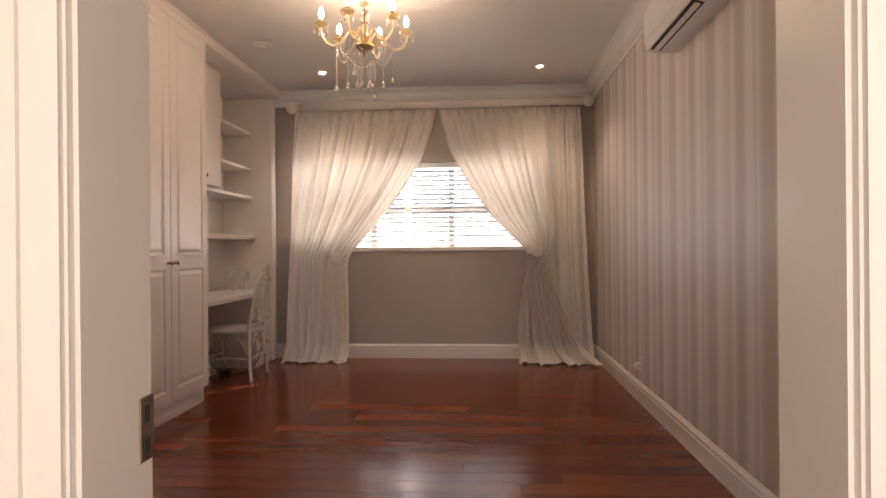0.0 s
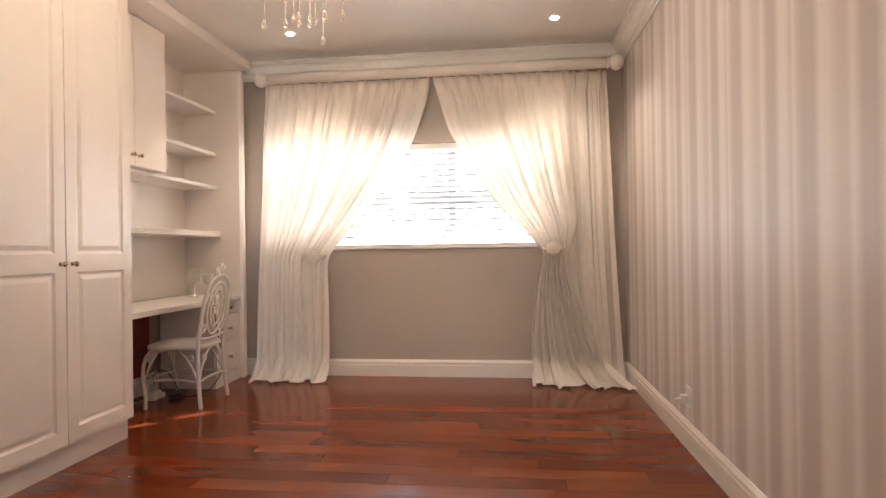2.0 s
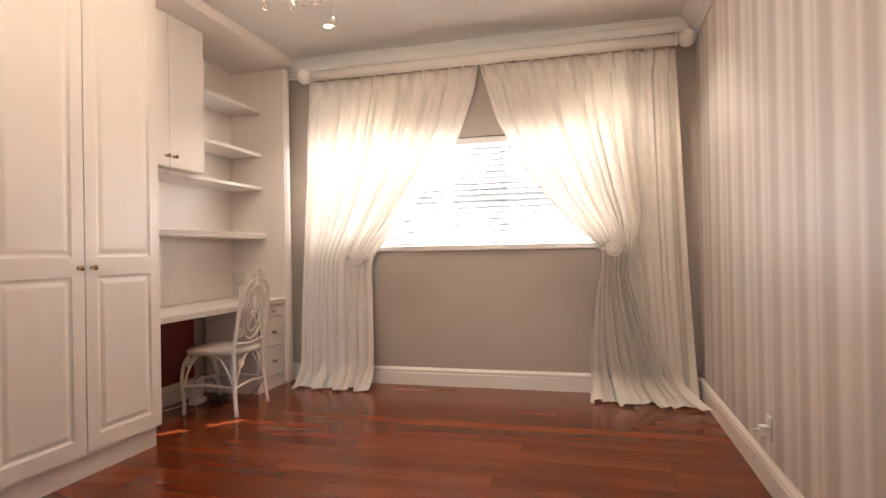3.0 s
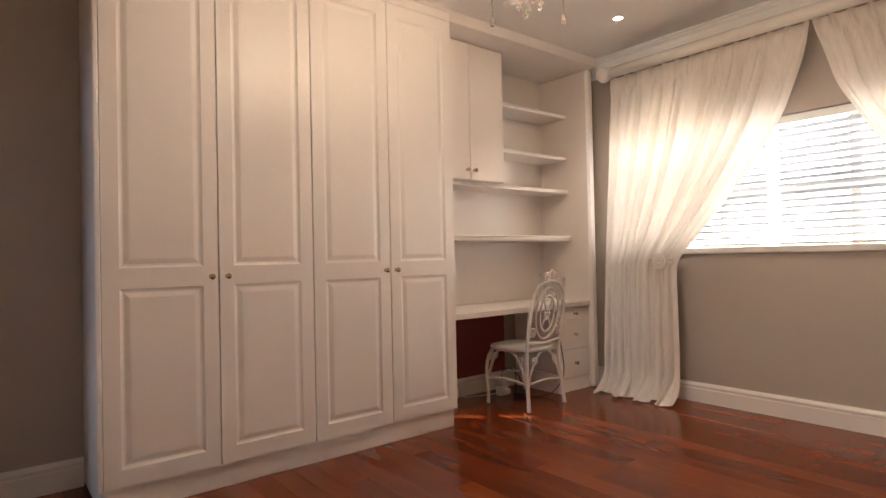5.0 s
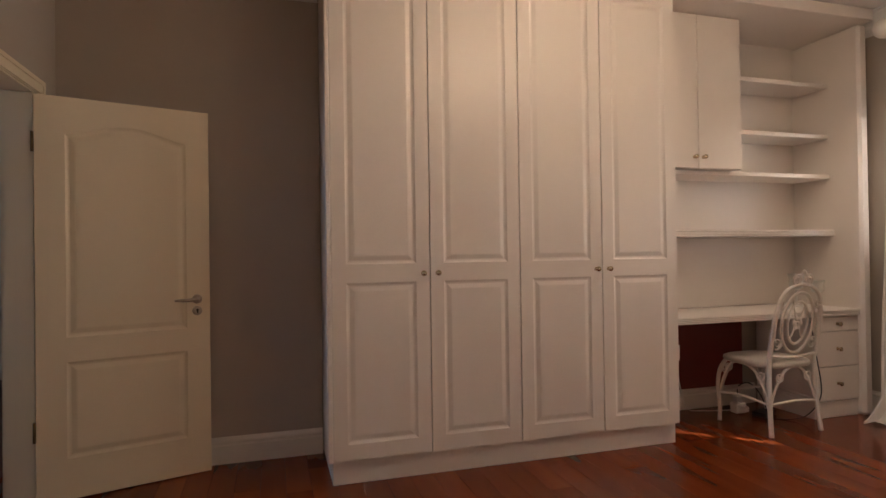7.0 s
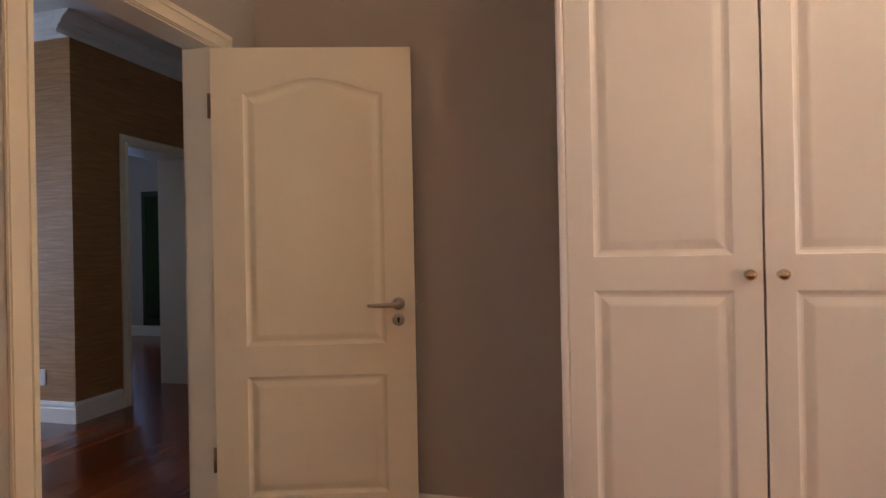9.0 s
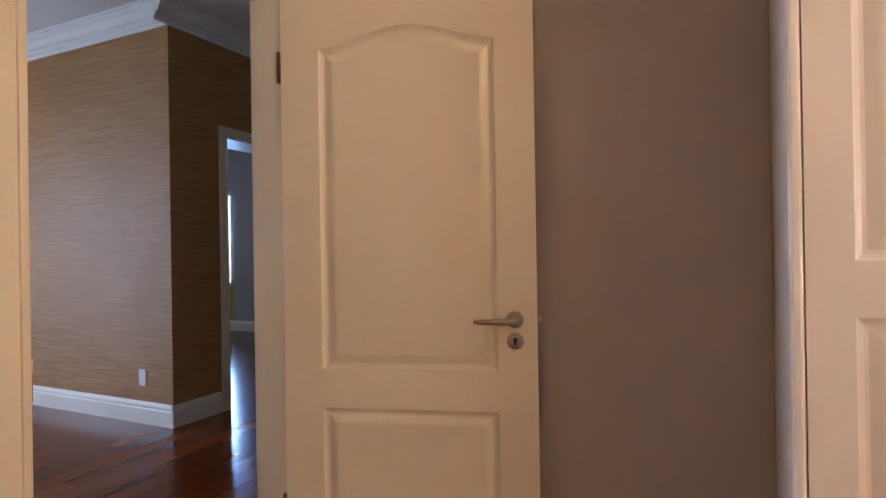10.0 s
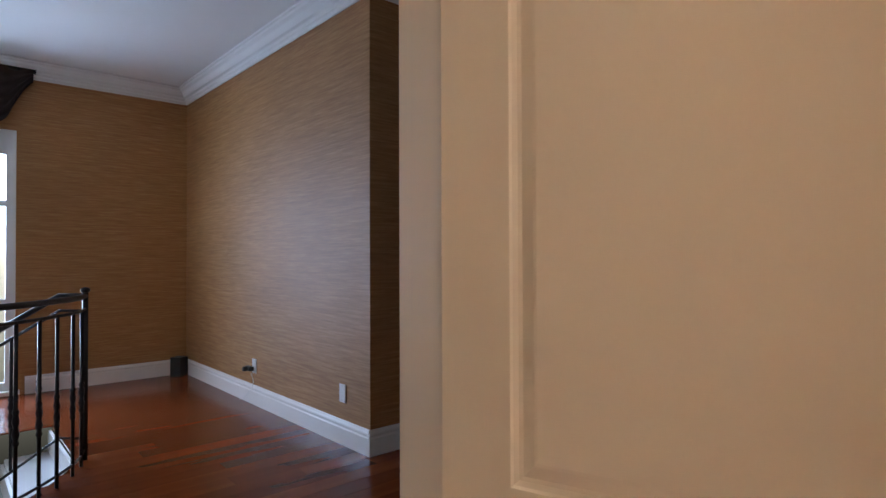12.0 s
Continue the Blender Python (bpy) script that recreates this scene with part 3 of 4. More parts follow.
def curtain_mesh(outer, inner, depth, folds, seed, nu=240, nv=130, ztop=2.69, tail=0.0):
    """A gathered cloth between an outer and an inner edge (rows of z, x), with folds of a depth that changes with z."""
    rnd = random.Random(seed)
    phase = [rnd.uniform(0, 6.28) for _ in range(8)]
    bm = bmesh.new()
    grid = []
    for j in range(nv + 1):
        z = ztop * (1 - j / nv)
        xo, xi = smooth_rows(outer, z), smooth_rows(inner, z)
        amp = smooth_rows(depth, z, 0.12)
        k = max(0.0, (0.20 - z) / 0.20)
        row = []
        for i in range(nu + 1):
            u = i / nu
            warp = u + 0.022 * math.sin(6.28 * 2.3 * u + phase[0]) + 0.012 * math.sin(6.28 * 5.3 * u + phase[1] + 0.7 * z)
            ph = 6.28 * folds * warp
            d = 0.60 * math.sin(ph + 0.35 * math.sin(1.7 * z + phase[6])) + 0.22 * math.sin(1.57 * ph + phase[2] + 0.9 * z)
            d += 0.34 * math.sin(0.43 * ph + phase[3] - 1.1 * z) + 0.13 * math.sin(2.7 * ph + phase[4] + 0.8 * z) + 0.06 * math.sin(5.1 * ph + phase[1] - 1.3 * z)
            d += 0.10 * noise.noise(Vector((9 * u, 2.2 * z, seed)))
            y = 6.80 + amp * d * (1 - 0.6 * k)
            if z > ztop - 0.16:      # stitched pinch pleats of the heading
                h = min(1.0, (z - ztop + 0.16) / 0.10)
                pleat = abs(math.sin(math.pi * folds * 1.05 * u)) ** 9
                y = y * (1 - h) + h * (6.80 - 0.042 * pleat)
            x = xo + (xi - xo) * u + 0.25 * amp * math.cos(ph) * min(1, (ztop - z) * 4)
            zz = z
            if k > 0:                # the last of the cloth bends forward and lies on the boards
                w = 0.5 + 0.5 * math.sin(0.27 * ph + phase[5])
                y -= (0.10 + 0.10 * w + 0.10 * tail * (1 - u) / 0.12) * k ** 1.6
                x += tail * k * k * (1 - u) + 0.02 * k * math.sin(0.9 * ph + phase[7])
                zz = 0.20 * (1 - k) ** 1.5 + 0.006 + 0.022 * math.sin(math.pi * k) * (1 + math.sin(0.7 * ph + phase[7])) + 0.010 * (1 + math.sin(0.6 * ph + phase[2])) * k
            row.append(bm.verts.new((x, y, zz)))
        grid.append(row)
    for a, b in zip(grid, grid[1:]):
        for i in range(nu):
            bm.faces.new((a[i], a[i + 1], b[i + 1], b[i])).smooth = True
    return bm


def rosette():
    bm = lathe(bmesh.new(), [(0.062, 0.010), (0.064, 0), (0.060, -0.012), (0.050, -0.016), (0.046, -0.010), (0.040, -0.010), (0.036, -0.020), (0.028, -0.022),
                             (0.024, -0.014), (0.019, -0.014), (0.015, -0.024), (0.006, -0.028), (0.001, -0.028)], (0, 0, 0), 28, 'y')
    return bm


def curtain(label, outer, inner, depth, folds, seed, tie, straight=None, tail=0.0):
    c = thing("curtain", label, "curtain", pose(tie[0], 6.80, 0), group="tied-back window curtains")
    shift = Matrix.Translation((-tie[0], -6.80, 0))
    bm = curtain_mesh(outer, inner, depth, folds, seed, tail=tail)
    bm.transform(shift)
    part("drape", bm, M_CURTAIN, c, smooth=True)
    if straight:
        bm = curtain_mesh(*straight)
        bm.transform(shift @ Matrix.Translation((0, 0.05, 0)))
        part("side_drape", bm, M_CURTAIN, c, smooth=True)
    part("rosette", rosette(), M_CURTAIN, c, "round cream fabric rosette on the tieback", m=pose(0, tie[1] - 6.80, tie[2]))
    band = [(x - tie[0], y - 6.80, z) for x, y, z in tie[3]]
    part("tieback", tube(bmesh.new(), band, 0.016, 8), M_CURTAIN, c)
    return c


curtain("cream linen curtain drawn to a rosette tieback, pooling on boards",
        [(2.70, -1.80), (2.2, -1.85), (1.2, -1.88), (0.5, -1.91), (0.0, -1.93)],
        [(2.70, -0.265), (2.48, -0.317), (2.12, -0.45), (1.815, -0.65), (1.544, -0.86), (1.27, -1.10), (1.13, -1.23), (1.0, -1.24), (0.8, -1.235), (0.4, -1.23), (0.15, -1.235), (0, -1.25)],
        [(2.70, 0.022), (2.0, 0.035), (1.3, 0.045), (1.12, 0.04), (0.8, 0.055), (0, 0.07)], 13, 3,
        (-1.34, 6.72, 1.117, [(-1.255, 6.775, 1.122), (-1.28, 6.745, 1.118), (-1.34, 6.732, 1.115), (-1.41, 6.745, 1.12), (-1.45, 6.77, 1.125)]))
curtain("cream linen curtain swept to a rosette tieback beside a long drape",
        [(2.70, 0.93), (1.4, 1.0), (1.17, 0.93), (1.0, 0.90), (0.7, 1.0), (0.3, 1.16), (0.0, 1.28)],
        [(2.70, -0.26), (2.24, -0.137), (1.906, 0.044), (1.544, 0.285), (1.273, 0.556), (1.18, 0.67), (1.0, 0.66), (0.8, 0.61), (0.4, 0.57), (0.0, 0.57)],
        [(2.70, 0.022), (2.0, 0.035), (1.3, 0.045), (1.12, 0.035), (0.8, 0.05), (0, 0.07)], 11, 8,
        (0.773, 6.71, 1.165, [(0.69, 6.775, 1.168), (0.72, 6.745, 1.165), (0.773, 6.725, 1.165), (0.83, 6.745, 1.168), (0.86, 6.77, 1.17)]),
        ([(2.70, 1.25), (1.0, 1.31), (0.0, 1.36)], [(2.70, 0.85), (1.4, 0.88), (1.0, 0.90), (0.0, 0.98)], [(2.70, 0.02), (1.0, 0.04), (0, 0.05)], 3.4, 21, 90, 110), tail=0.12)

# ---- fitted cupboards ----
WX, WY0, WY1, WTOP = -1.975, 2.985, 5.142, 2.845
ward = thing("wardrobe", "tall white built-in wardrobe with four panelled doors and small knobs", "wardrobe", pose(WX, WY0, 0))
DW = (WY1 - WY0) / 4
bm = bmesh.new()
box(bm, XL + 0.002 - WX, -0.024, 0.0, WY1 - WY0, 0.13, ZC - 0.002)
part("carcass", bm, M_CUPB, ward)
part("plinth", soft_box(XL + 0.002 - WX, -0.040, 0.004, WY1 - WY0 - 0.004, 0.0, 0.1295, 0.002, 1), M_CUPB, ward)
bm = prism((-0.024, 0.0, WTOP + 0.008), (-0.024, WY1 - WY0, WTOP + 0.008), (1, 0, 0),
           [(0, 0), (0.014, 0), (0.018, 0.008), (0.018, 0.06), (0.026, 0.066), (0.03, 0.08), (0.042, 0.086), (0.042, 0.10), (0, 0.10)])
part("cornice_board", bm, M_CUPB, ward)
bm = bmesh.new()
box(bm, -0.075, 0.004, -0.022, 0.0015, 0.13, ZC - 0.004)
bmesh.ops.bevel(bm, geom=bm.edges[:], offset=0.008, segments=3, affect='EDGES', profile=0.5)
part("edge_moulding", bm, M_CUPB, ward, "rounded white edge moulding at the open end")


def knob(parent, m):
    bm = lathe(bmesh.new(), [(0.012, 0), (0.012, -0.003), (0.006, -0.006), (0.006, -0.015), (0.011, -0.019), (0.016, -0.025), (0.015, -0.031), (0.008, -0.035), (0.001, -0.036)], (0, 0, 0), 16, 'y')
    return part("knob", bm, M_NICKEL, parent, "small round worn nickel knob", m=m)


for k in range(4):
    # doors face +x: local x runs along +y, local -y faces +x
    w = DW - 0.007
    d = part("door", panel_door(w, WTOP - 0.135, 0.022, [(0.075, w - 0.075, 0.085, 0.935, 0), (0.075, w - 0.075, 1.035, WTOP - 0.22, 0)]), M_CUPB, ward,
             m=pose(0, k * DW + 0.0035, 0.135, 0, 0, 90))
    knob(d, pose(w - 0.038 if k % 2 == 0 else 0.038, 0, 1.115 - 0.135))

# bulkhead over the desk alcove and the end panel
UX, UY0, UY1 = -2.62, WY1 + 0.004, 6.80
structure("trim_bulkhead", soft_box(XL + 0.001, WX - 0.006, UY0, YW - 0.122, WTOP + 0.012, ZC - 0.002, 0.003, 1), M_CUPB, "white boxed bulkhead above the desk alcove")
DZ = 0.775
alcove = thing("alcove_shelving", "white fitted shelves between the wardrobe and an end panel", "shelves", pose(UX, UY0, 0))


def in_unit(x0, x1, y0, y1, z0, z1, r=0.003):
    return soft_box(x0 - UX, x1 - UX, y0 - UY0, y1 - UY0, z0, z1, r, 1)


part("end_panel", in_unit(XL - 0.06, -2.05, UY1, UY1 + 0.09, 0.0, WTOP + 0.01, 0.02), M_CUPB, alcove)
part("back_board", in_unit(UX, UX + 0.012, UY0, UY1 + 0.01, DZ + 0.001, WTOP + 0.02), M_CUPB, alcove)
for z in (2.48, 2.09):
    part("shelf", in_unit(UX + 0.013, -2.30, 5.888, UY1 + 0.004, z - 0.03, z), M_CUPB, alcove)
part("shelf", in_unit(UX + 0.013, -2.29, UY0 + 0.002, UY1 + 0.004, 1.752, 1.782), M_CUPB, alcove)
deep = part("shelf", in_unit(UX + 0.013, -2.265, UY0 + 0.002, UY1 + 0.004, 1.312, 1.36), M_CUPB, alcove, "deeper white shelf with a reeded front edge")


def reeded_edge(x, y0, y1, z0, z1, n, x_off, y_off):
    """Rounded reeds along a board's front."""
    bm = bmesh.new()
    step = (z1 - z0) / n
    for i in range(n):
        zc = z0 + step * (i + 0.5)
        prof = [(0, -step * 0.44), (0.006, -step * 0.34), (0.009, -step * 0.12), (0.009, step * 0.12), (0.006, step * 0.34), (0, step * 0.44)]
        b2 = prism((x - x_off, y0 - y_off, zc), (x - x_off, y1 - y_off, zc), (1, 0, 0), prof)
        me = bpy.data.meshes.new("reed")
        b2.to_mesh(me)
        b2.free()
        bm.from_mesh(me)
        bpy.data.meshes.remove(me)
    return bm


part("reeded_edge", reeded_edge(-2.265, UY0 + 0.004, UY1 - 0.003, 1.313, 1.358, 4, UX, UY0), M_CUPB, deep)

cab = thing("wall_cabinet", "white two-door wall cabinet with a pair of small knobs", "cabinet", pose(-2.205, UY0, 1.783))
CW, CH = 5.886 - UY0, WTOP + 0.006 - 1.783
part("body", soft_box(UX + 0.014 + 2.205, -0.021, 0.002, CW, 0.001, CH, 0.002, 1), M_CUPB, cab)
for k in range(2):
    w = CW / 2 - 0.004
    d = part("door", soft_box(0, w, 0, 0.019, 0.0, CH - 0.006, 0.003, 2), M_CUPB, cab, m=pose(0, 0.003 + k * CW / 2, 0.003, 0, 0, 90))
    knob(d, pose(w - 0.035 if k == 0 else 0.035, 0, 0.075))

desk = thing("desk_top", "white fitted desk top with a reeded front edge", "desk", pose(-2.075, UY0, DZ))
part("top_board", soft_box(UX + 0.002 + 2.075, 0, 0.002, UY1 - UY0 + 0.004, -0.045, 0.0, 0.003, 2), M_CUPB, desk)
part("reeded_edge", reeded_edge(0, 0.003, UY1 - UY0 - 0.003, -0.044, -0.002, 4, 0, 0), M_CUPB, desk)

ped = thing("drawer_pedestal", "white three-drawer pedestal under the desk, drawers shut", "drawers", pose(-2.085, 6.38, 0))
PW = UY1 + 0.0 - 6.38 - 0.002
part("body", soft_box(UX + 0.02 + 2.085, -0.021, 0, PW, 0.118, DZ - 0.047, 0.002, 1), M_CUPB, ped)
part("plinth", soft_box(UX + 0.02 + 2.085, -0.012, 0.003, PW, 0, 0.1175, 0.002, 1), M_CUPB, ped)
for z0, z1 in ((0.124, 0.366), (0.371, 0.619), (0.624, DZ - 0.05)):
    d = part("drawer_front", soft_box(0, PW - 0.004, 0, 0.019, z0, z1, 0.003, 2), M_CUPB, ped, m=pose(0, 0.002, 0, 0, 0, 90))
    knob(d, pose(PW / 2, 0, (z0 + z1) / 2))
M_REDWOOD = painted("dark_red_board", (0.20, 0.020, 0.014), 0.4, 0.1, 0.03, 30)
solid("back_board", soft_box(XL + 0.002, XL + 0.02, UY0 + 0.01, 6.25, 0.157, DZ - 0.05, 0.002, 1), M_REDWOOD, "dark red-brown board on the wall under the desk", "board")
skirting("baseboard_alcove", (XL, UY0 + 0.004), (XL, 6.378), (1, 0))


def socket_plate(m, label, plug=None):
    s = thing("wall_socket", label, "socket", m)
    part("plate", soft_box(-0.036, 0.036, -0.009, 0, -0.058, 0.058, 0.003, 2), M_WHITE, s)
    part("rocker", soft_box(-0.012, 0.012, -0.013, -0.008, 0.018, 0.042, 0.002, 1), M_WHITE, s)
    # dark studs that paint the shade of the pin holes
    bm = bmesh.new()
    for x, z in ((0, 0.006), (-0.011, -0.012), (0.011, -0.012)):
        lathe(bm, [(0.0035, -0.0085), (0.0035, -0.0096)], (x, 0, z), 8, 'y')
    part("holes", bm, M_DARK, s)
    if plug is not None:
        bm = soft_box(-0.024, 0.024, -0.05, -0.0098, -0.035, 0.012, 0.006, 2)
        lathe(bm, [(0.012, -0.049), (0.010, -0.06), (0.006, -0.08)], (0, 0, -0.012), 10, 'y')
        part("plug", bm, plug, s, "moulded plug in the socket")
    return s


socket_plate(pose(XR - 0.0005, 5.20, 0.30, 0, 0, -90), "white wall socket with a white plug pushed in", M_WHITE)
socket_plate(pose(XL + 0.0205, 5.62, 0.44, 0, 0, 90), "white wall socket on a dark red board")
# adaptor and cables under the desk
ad = thing("power_adaptor", "white multi-way power adaptor lying on the floor boards", "adaptor", pose(-2.42, 6.02, 0.002))
part("body", soft_box(-0.035, 0.035, -0.045, 0.045, 0, 0.075, 0.008, 2), M_WHITE, ad)
part("plug", soft_box(-0.025, 0.025, -0.03, 0.02, 0.0755, 0.125, 0.008, 2), M_WHITE, ad)
part("side_plug", soft_box(0.0352, 0.08, -0.02, 0.025, 0.02, 0.06, 0.006, 2), M_WHITE, ad)


def cable(name, label, pts, r, mat):
    cu = []
    v = [Vector(p) for p in pts]
    for i in range(len(v) - 1):
        p0, p1, p2, p3 = v[max(i - 1, 0)], v[i], v[i + 1], v[min(i + 2, len(v) - 1)]
        for k in range(6):
            t = k / 6
            cu.append(0.5 * ((2 * p1) + (p2 - p0) * t + (2 * p0 - 5 * p1 + 4 * p2 - p3) * t * t + (3 * p1 - p0 - 3 * p2 + p3) * t ** 3))
    cu.append(v[-1])
    return solid(name, tube(bmesh.new(), cu, r, 7), mat, label, "cable")


cable("cable", "black power cable looping over the floor under the desk", [(-2.42, 6.02, 0.13), (-2.44, 6.04, 0.19), (-2.40, 6.10, 0.22), (-2.35, 6.15, 0.15), (-2.30, 6.16, 0.04), (-2.25, 6.10, 0.006),
      (-2.15, 6.2, 0.006), (-2.08, 6.3, 0.05), (-2.03, 6.365, 0.2), (-2.06, 6.365, 0.45), (-2.1, 6.36, 0.7)], 0.004, M_BLACK)
cable("cable", "white power cable lying along the skirting board", [(-2.46, 6.0, 0.012), (-2.5, 5.9, 0.006), (-2.53, 5.8, 0.006), (-2.58, 5.7, 0.02), (-2.59, 5.64, 0.2), (-2.597, 5.62, 0.38)], 0.004, M_WHITE)
bx = thing("cable_box", "black power brick lying on the floor under the desk", "power supply", pose(-2.3, 6.14, 0.001, 0, 0, 20))
part("body", soft_box(-0.05, 0.05, -0.09, 0.09, 0, 0.035, 0.008, 2), M_BLACK, bx)

# ---- cane chair ----
M_CANE = painted("white_painted_cane", (0.74, 0.68, 0.62), 0.5, 0.06, 0.3, 70)


def spline(pts, n=5):
    v = [Vector(p) for p in pts]
    out = []
    for i in range(len(v) - 1):
        p0, p1, p2, p3 = v[max(i - 1, 0)], v[i], v[i + 1], v[min(i + 2, len(v) - 1)]
        for k in range(n):
            t = k / n
            out.append(0.5 * ((2 * p1) + (p2 - p0) * t + (2 * p0 - 5 * p1 + 4 * p2 - p3) * t * t + (3 * p1 - p0 - 3 * p2 + p3) * t ** 3))
    out.append(v[-1])
    return out


def cane(bm, pts, r=0.011, n=5, segs=8):
    return tube(bm, spline(pts, n), r, segs)


def scroll(bm, centre, r0, turns, plane, start=0.0, r=0.006):
    """A spiral of cane; plane gives the two axes it lies in."""
    a, b = (Vector(v) for v in plane)
    pts = []
    n = int(14 * turns)
    for i in range(n + 1):
        t = i / n
        ang = start + t * turns * 6.283
        pts.append(Vector(centre) + (a * math.cos(ang) + b * math.sin(ang)) * r0 * (1 - 0.8 * t))
    return tube(bm, pts, r, 6)


# the chair faces local -x; feet of the back legs at x = 0
chair = thing("cane_chair", "white painted cane chair with an oval scrollwork back", "chair", pose(-1.895, 5.99, 0, 0, 0, 2))
HB, SZ = 0.205, 0.455

for s in (-1, 1):
    bm = bmesh.new()
    pts = [(0.0, s * (HB + 0.012), 0), (-0.02, s * HB, 0.2), (-0.03, s * (HB - 0.01), SZ), (-0.002, s * (HB - 0.005), 0.62), (0.025, s * (HB - 0.01), 0.78), (0.037, s * (HB - 0.03), 0.85)]
    tube(bm, spline(pts), 0.0155, 10)
    part("back_leg", bm, M_CANE, chair)
    bm = cane(bmesh.new(), [(-0.425, s * (HB + 0.02), 0), (-0.435, s * (HB + 0.005), 0.12), (-0.455, s * HB, 0.26), (-0.44, s * (HB - 0.01), 0.37), (-0.39, s * (HB - 0.02), SZ - 0.01)], 0.014)
    part("front_leg", bm, M_CANE, chair)
    bm = bmesh.new()                      # side: stretcher, arched braces, small scrolls
    cane(bm, [(-0.445, s * HB, 0.20), (-0.24, s * (HB - 0.012), 0.215), (-0.02, s * HB, 0.20)], 0.009)
    part("stretcher", bm, M_CANE, chair)
    bm = bmesh.new()
    cane(bm, [(-0.445, s * HB, 0.16), (-0.41, s * (HB - 0.005), 0.30), (-0.34, s * (HB - 0.01), 0.42), (-0.26, s * (HB - 0.012), SZ - 0.01)], 0.009)
    part("brace", bm, M_CANE, chair)
    bm = bmesh.new()
    cane(bm, [(-0.02, s * HB, 0.16), (-0.06, s * (HB - 0.005), 0.28), (-0.14, s * (HB - 0.01), 0.40), (-0.24, s * (HB - 0.012), SZ - 0.01)], 0.009)
    part("brace", bm, M_CANE, chair)
    for x, st in ((-0.40, 0.4), (-0.09, 2.6)):
        part("scroll", scroll(bmesh.new(), (x, s * (HB - 0.008), 0.375), 0.038, 1.8, ((1, 0, 0), (0, 0, 1)), st), M_CANE, chair)
for x, yy in ((-0.44, HB), (-0.022, HB)):
    bm = cane(bmesh.new(), [(x, -yy, 0.20), (x + 0.004, 0, 0.215), (x, yy, 0.20)], 0.009)
    part("stretcher", bm, M_CANE, chair)
    for s in (-1, 1):
        bm = cane(bmesh.new(), [(x, s * yy, 0.16), (x, s * (yy - 0.04), 0.28), (x + 0.005, s * (yy - 0.11), 0.40), (x + 0.01, s * 0.03, SZ - 0.012)], 0.009)
        part("brace", bm, M_CANE, chair)
        part("scroll", scroll(bmesh.new(), (x + 0.004, s * 0.125, 0.375), 0.036, 1.8, ((0, s, 0), (0, 0, 1)), 2.2), M_CANE, chair)
bm = bmesh.new()
ring = []
for k in range(28):
    a = 6.283 * k / 28
    c, s_ = math.cos(a), math.sin(a)
    rx, ry = 0.235, 0.225
    e = 0.62
    ring.append((-0.235 + rx * math.copysign(abs(c) ** e, c), ry * math.copysign(abs(s_) ** e, s_)))
levels = [(0.94, SZ - 0.022), (1.0, SZ - 0.014), (1.02, SZ), (1.0, SZ + 0.012), (0.93, SZ + 0.02), (0.5, SZ + 0.026), (0.05, SZ + 0.028)]
rows = [[bm.verts.new((-0.235 + (x + 0.235) * f, y * f, z)) for x, y in ring] for f, z in levels]
for a, b in zip(rows, rows[1:]):
    for k in range(28):
        bm.faces.new((a[k], a[(k + 1) % 28], b[(k + 1) % 28], b[k])).smooth = True
bm.faces.new(rows[0][::-1])
bm.faces.new(rows[-1])
M_WEAVE = painted("woven_cane_seat", (0.62, 0.56, 0.50), 0.6, 0.12, 0.9, 240)
part("seat", bm, M_WEAVE, chair, "woven white cane seat")


def back_pt(y, z):
    return (-0.03 + 0.17 * (z - SZ), y, z)


bm = bmesh.new()                          # outer hoop of the back
tube(bm, spline([back_pt(-0.19, 0.80), back_pt(-0.165, 0.90), back_pt(-0.10, 0.965), back_pt(0, 0.99), back_pt(0.10, 0.965), back_pt(0.165, 0.90), back_pt(0.19, 0.80)]), 0.012, 8)
part("back_hoop", bm, M_CANE, chair)
for ry, rz, r in ((0.135, 0.20, 0.010), (0.085, 0.14, 0.008)):
    pts = [back_pt(ry * math.cos(6.283 * k / 36), 0.735 + rz * math.sin(6.283 * k / 36)) for k in range(37)]
    part("back_oval", tube(bmesh.new(), pts, r, 8, cap=False), M_CANE, chair)
bm = cane(bmesh.new(), [back_pt(-0.2, 0.52), back_pt(0, 0.505), back_pt(0.2, 0.52)], 0.010)
part("back_rail", bm, M_CANE, chair)
for s in (-1, 1):
    part("back_scroll", scroll(bmesh.new(), back_pt(s * 0.155, 0.60), 0.045, 2.0, ((0, s, 0), (0.17, 0, 1)), 2.4), M_CANE, chair)
    part("back_scroll", scroll(bmesh.new(), back_pt(s * 0.16, 0.86), 0.032, 1.8, ((0, s, 0), (0.17, 0, 1)), 3.6), M_CANE, chair)
    part("crest_scroll", scroll(bmesh.new(), back_pt(s * 0.045, 1.02), 0.042, 1.9, ((0, s, 0), (0.17, 0, 1)), 4.2, 0.008), M_CANE, chair)
bm = cane(bmesh.new(), [back_pt(-0.05, 0.99), back_pt(-0.02, 1.05), back_pt(0, 1.075), back_pt(0.02, 1.05), back_pt(0.05, 0.99)], 0.009)
part("crest", bm, M_CANE, chair)
bm = bmesh.new()                          # flower in the middle of the back
for k in range(6):
    a = 6.283 * k / 6
    c = Vector(back_pt(0.026 * math.cos(a), 0.735 + 0.034 * math.sin(a)))
    bmesh.ops.create_icosphere(bm, subdivisions=2, radius=0.017, matrix=Matrix.Translation(c) @ Matrix.Diagonal((0.5, 1, 1.2, 1)))
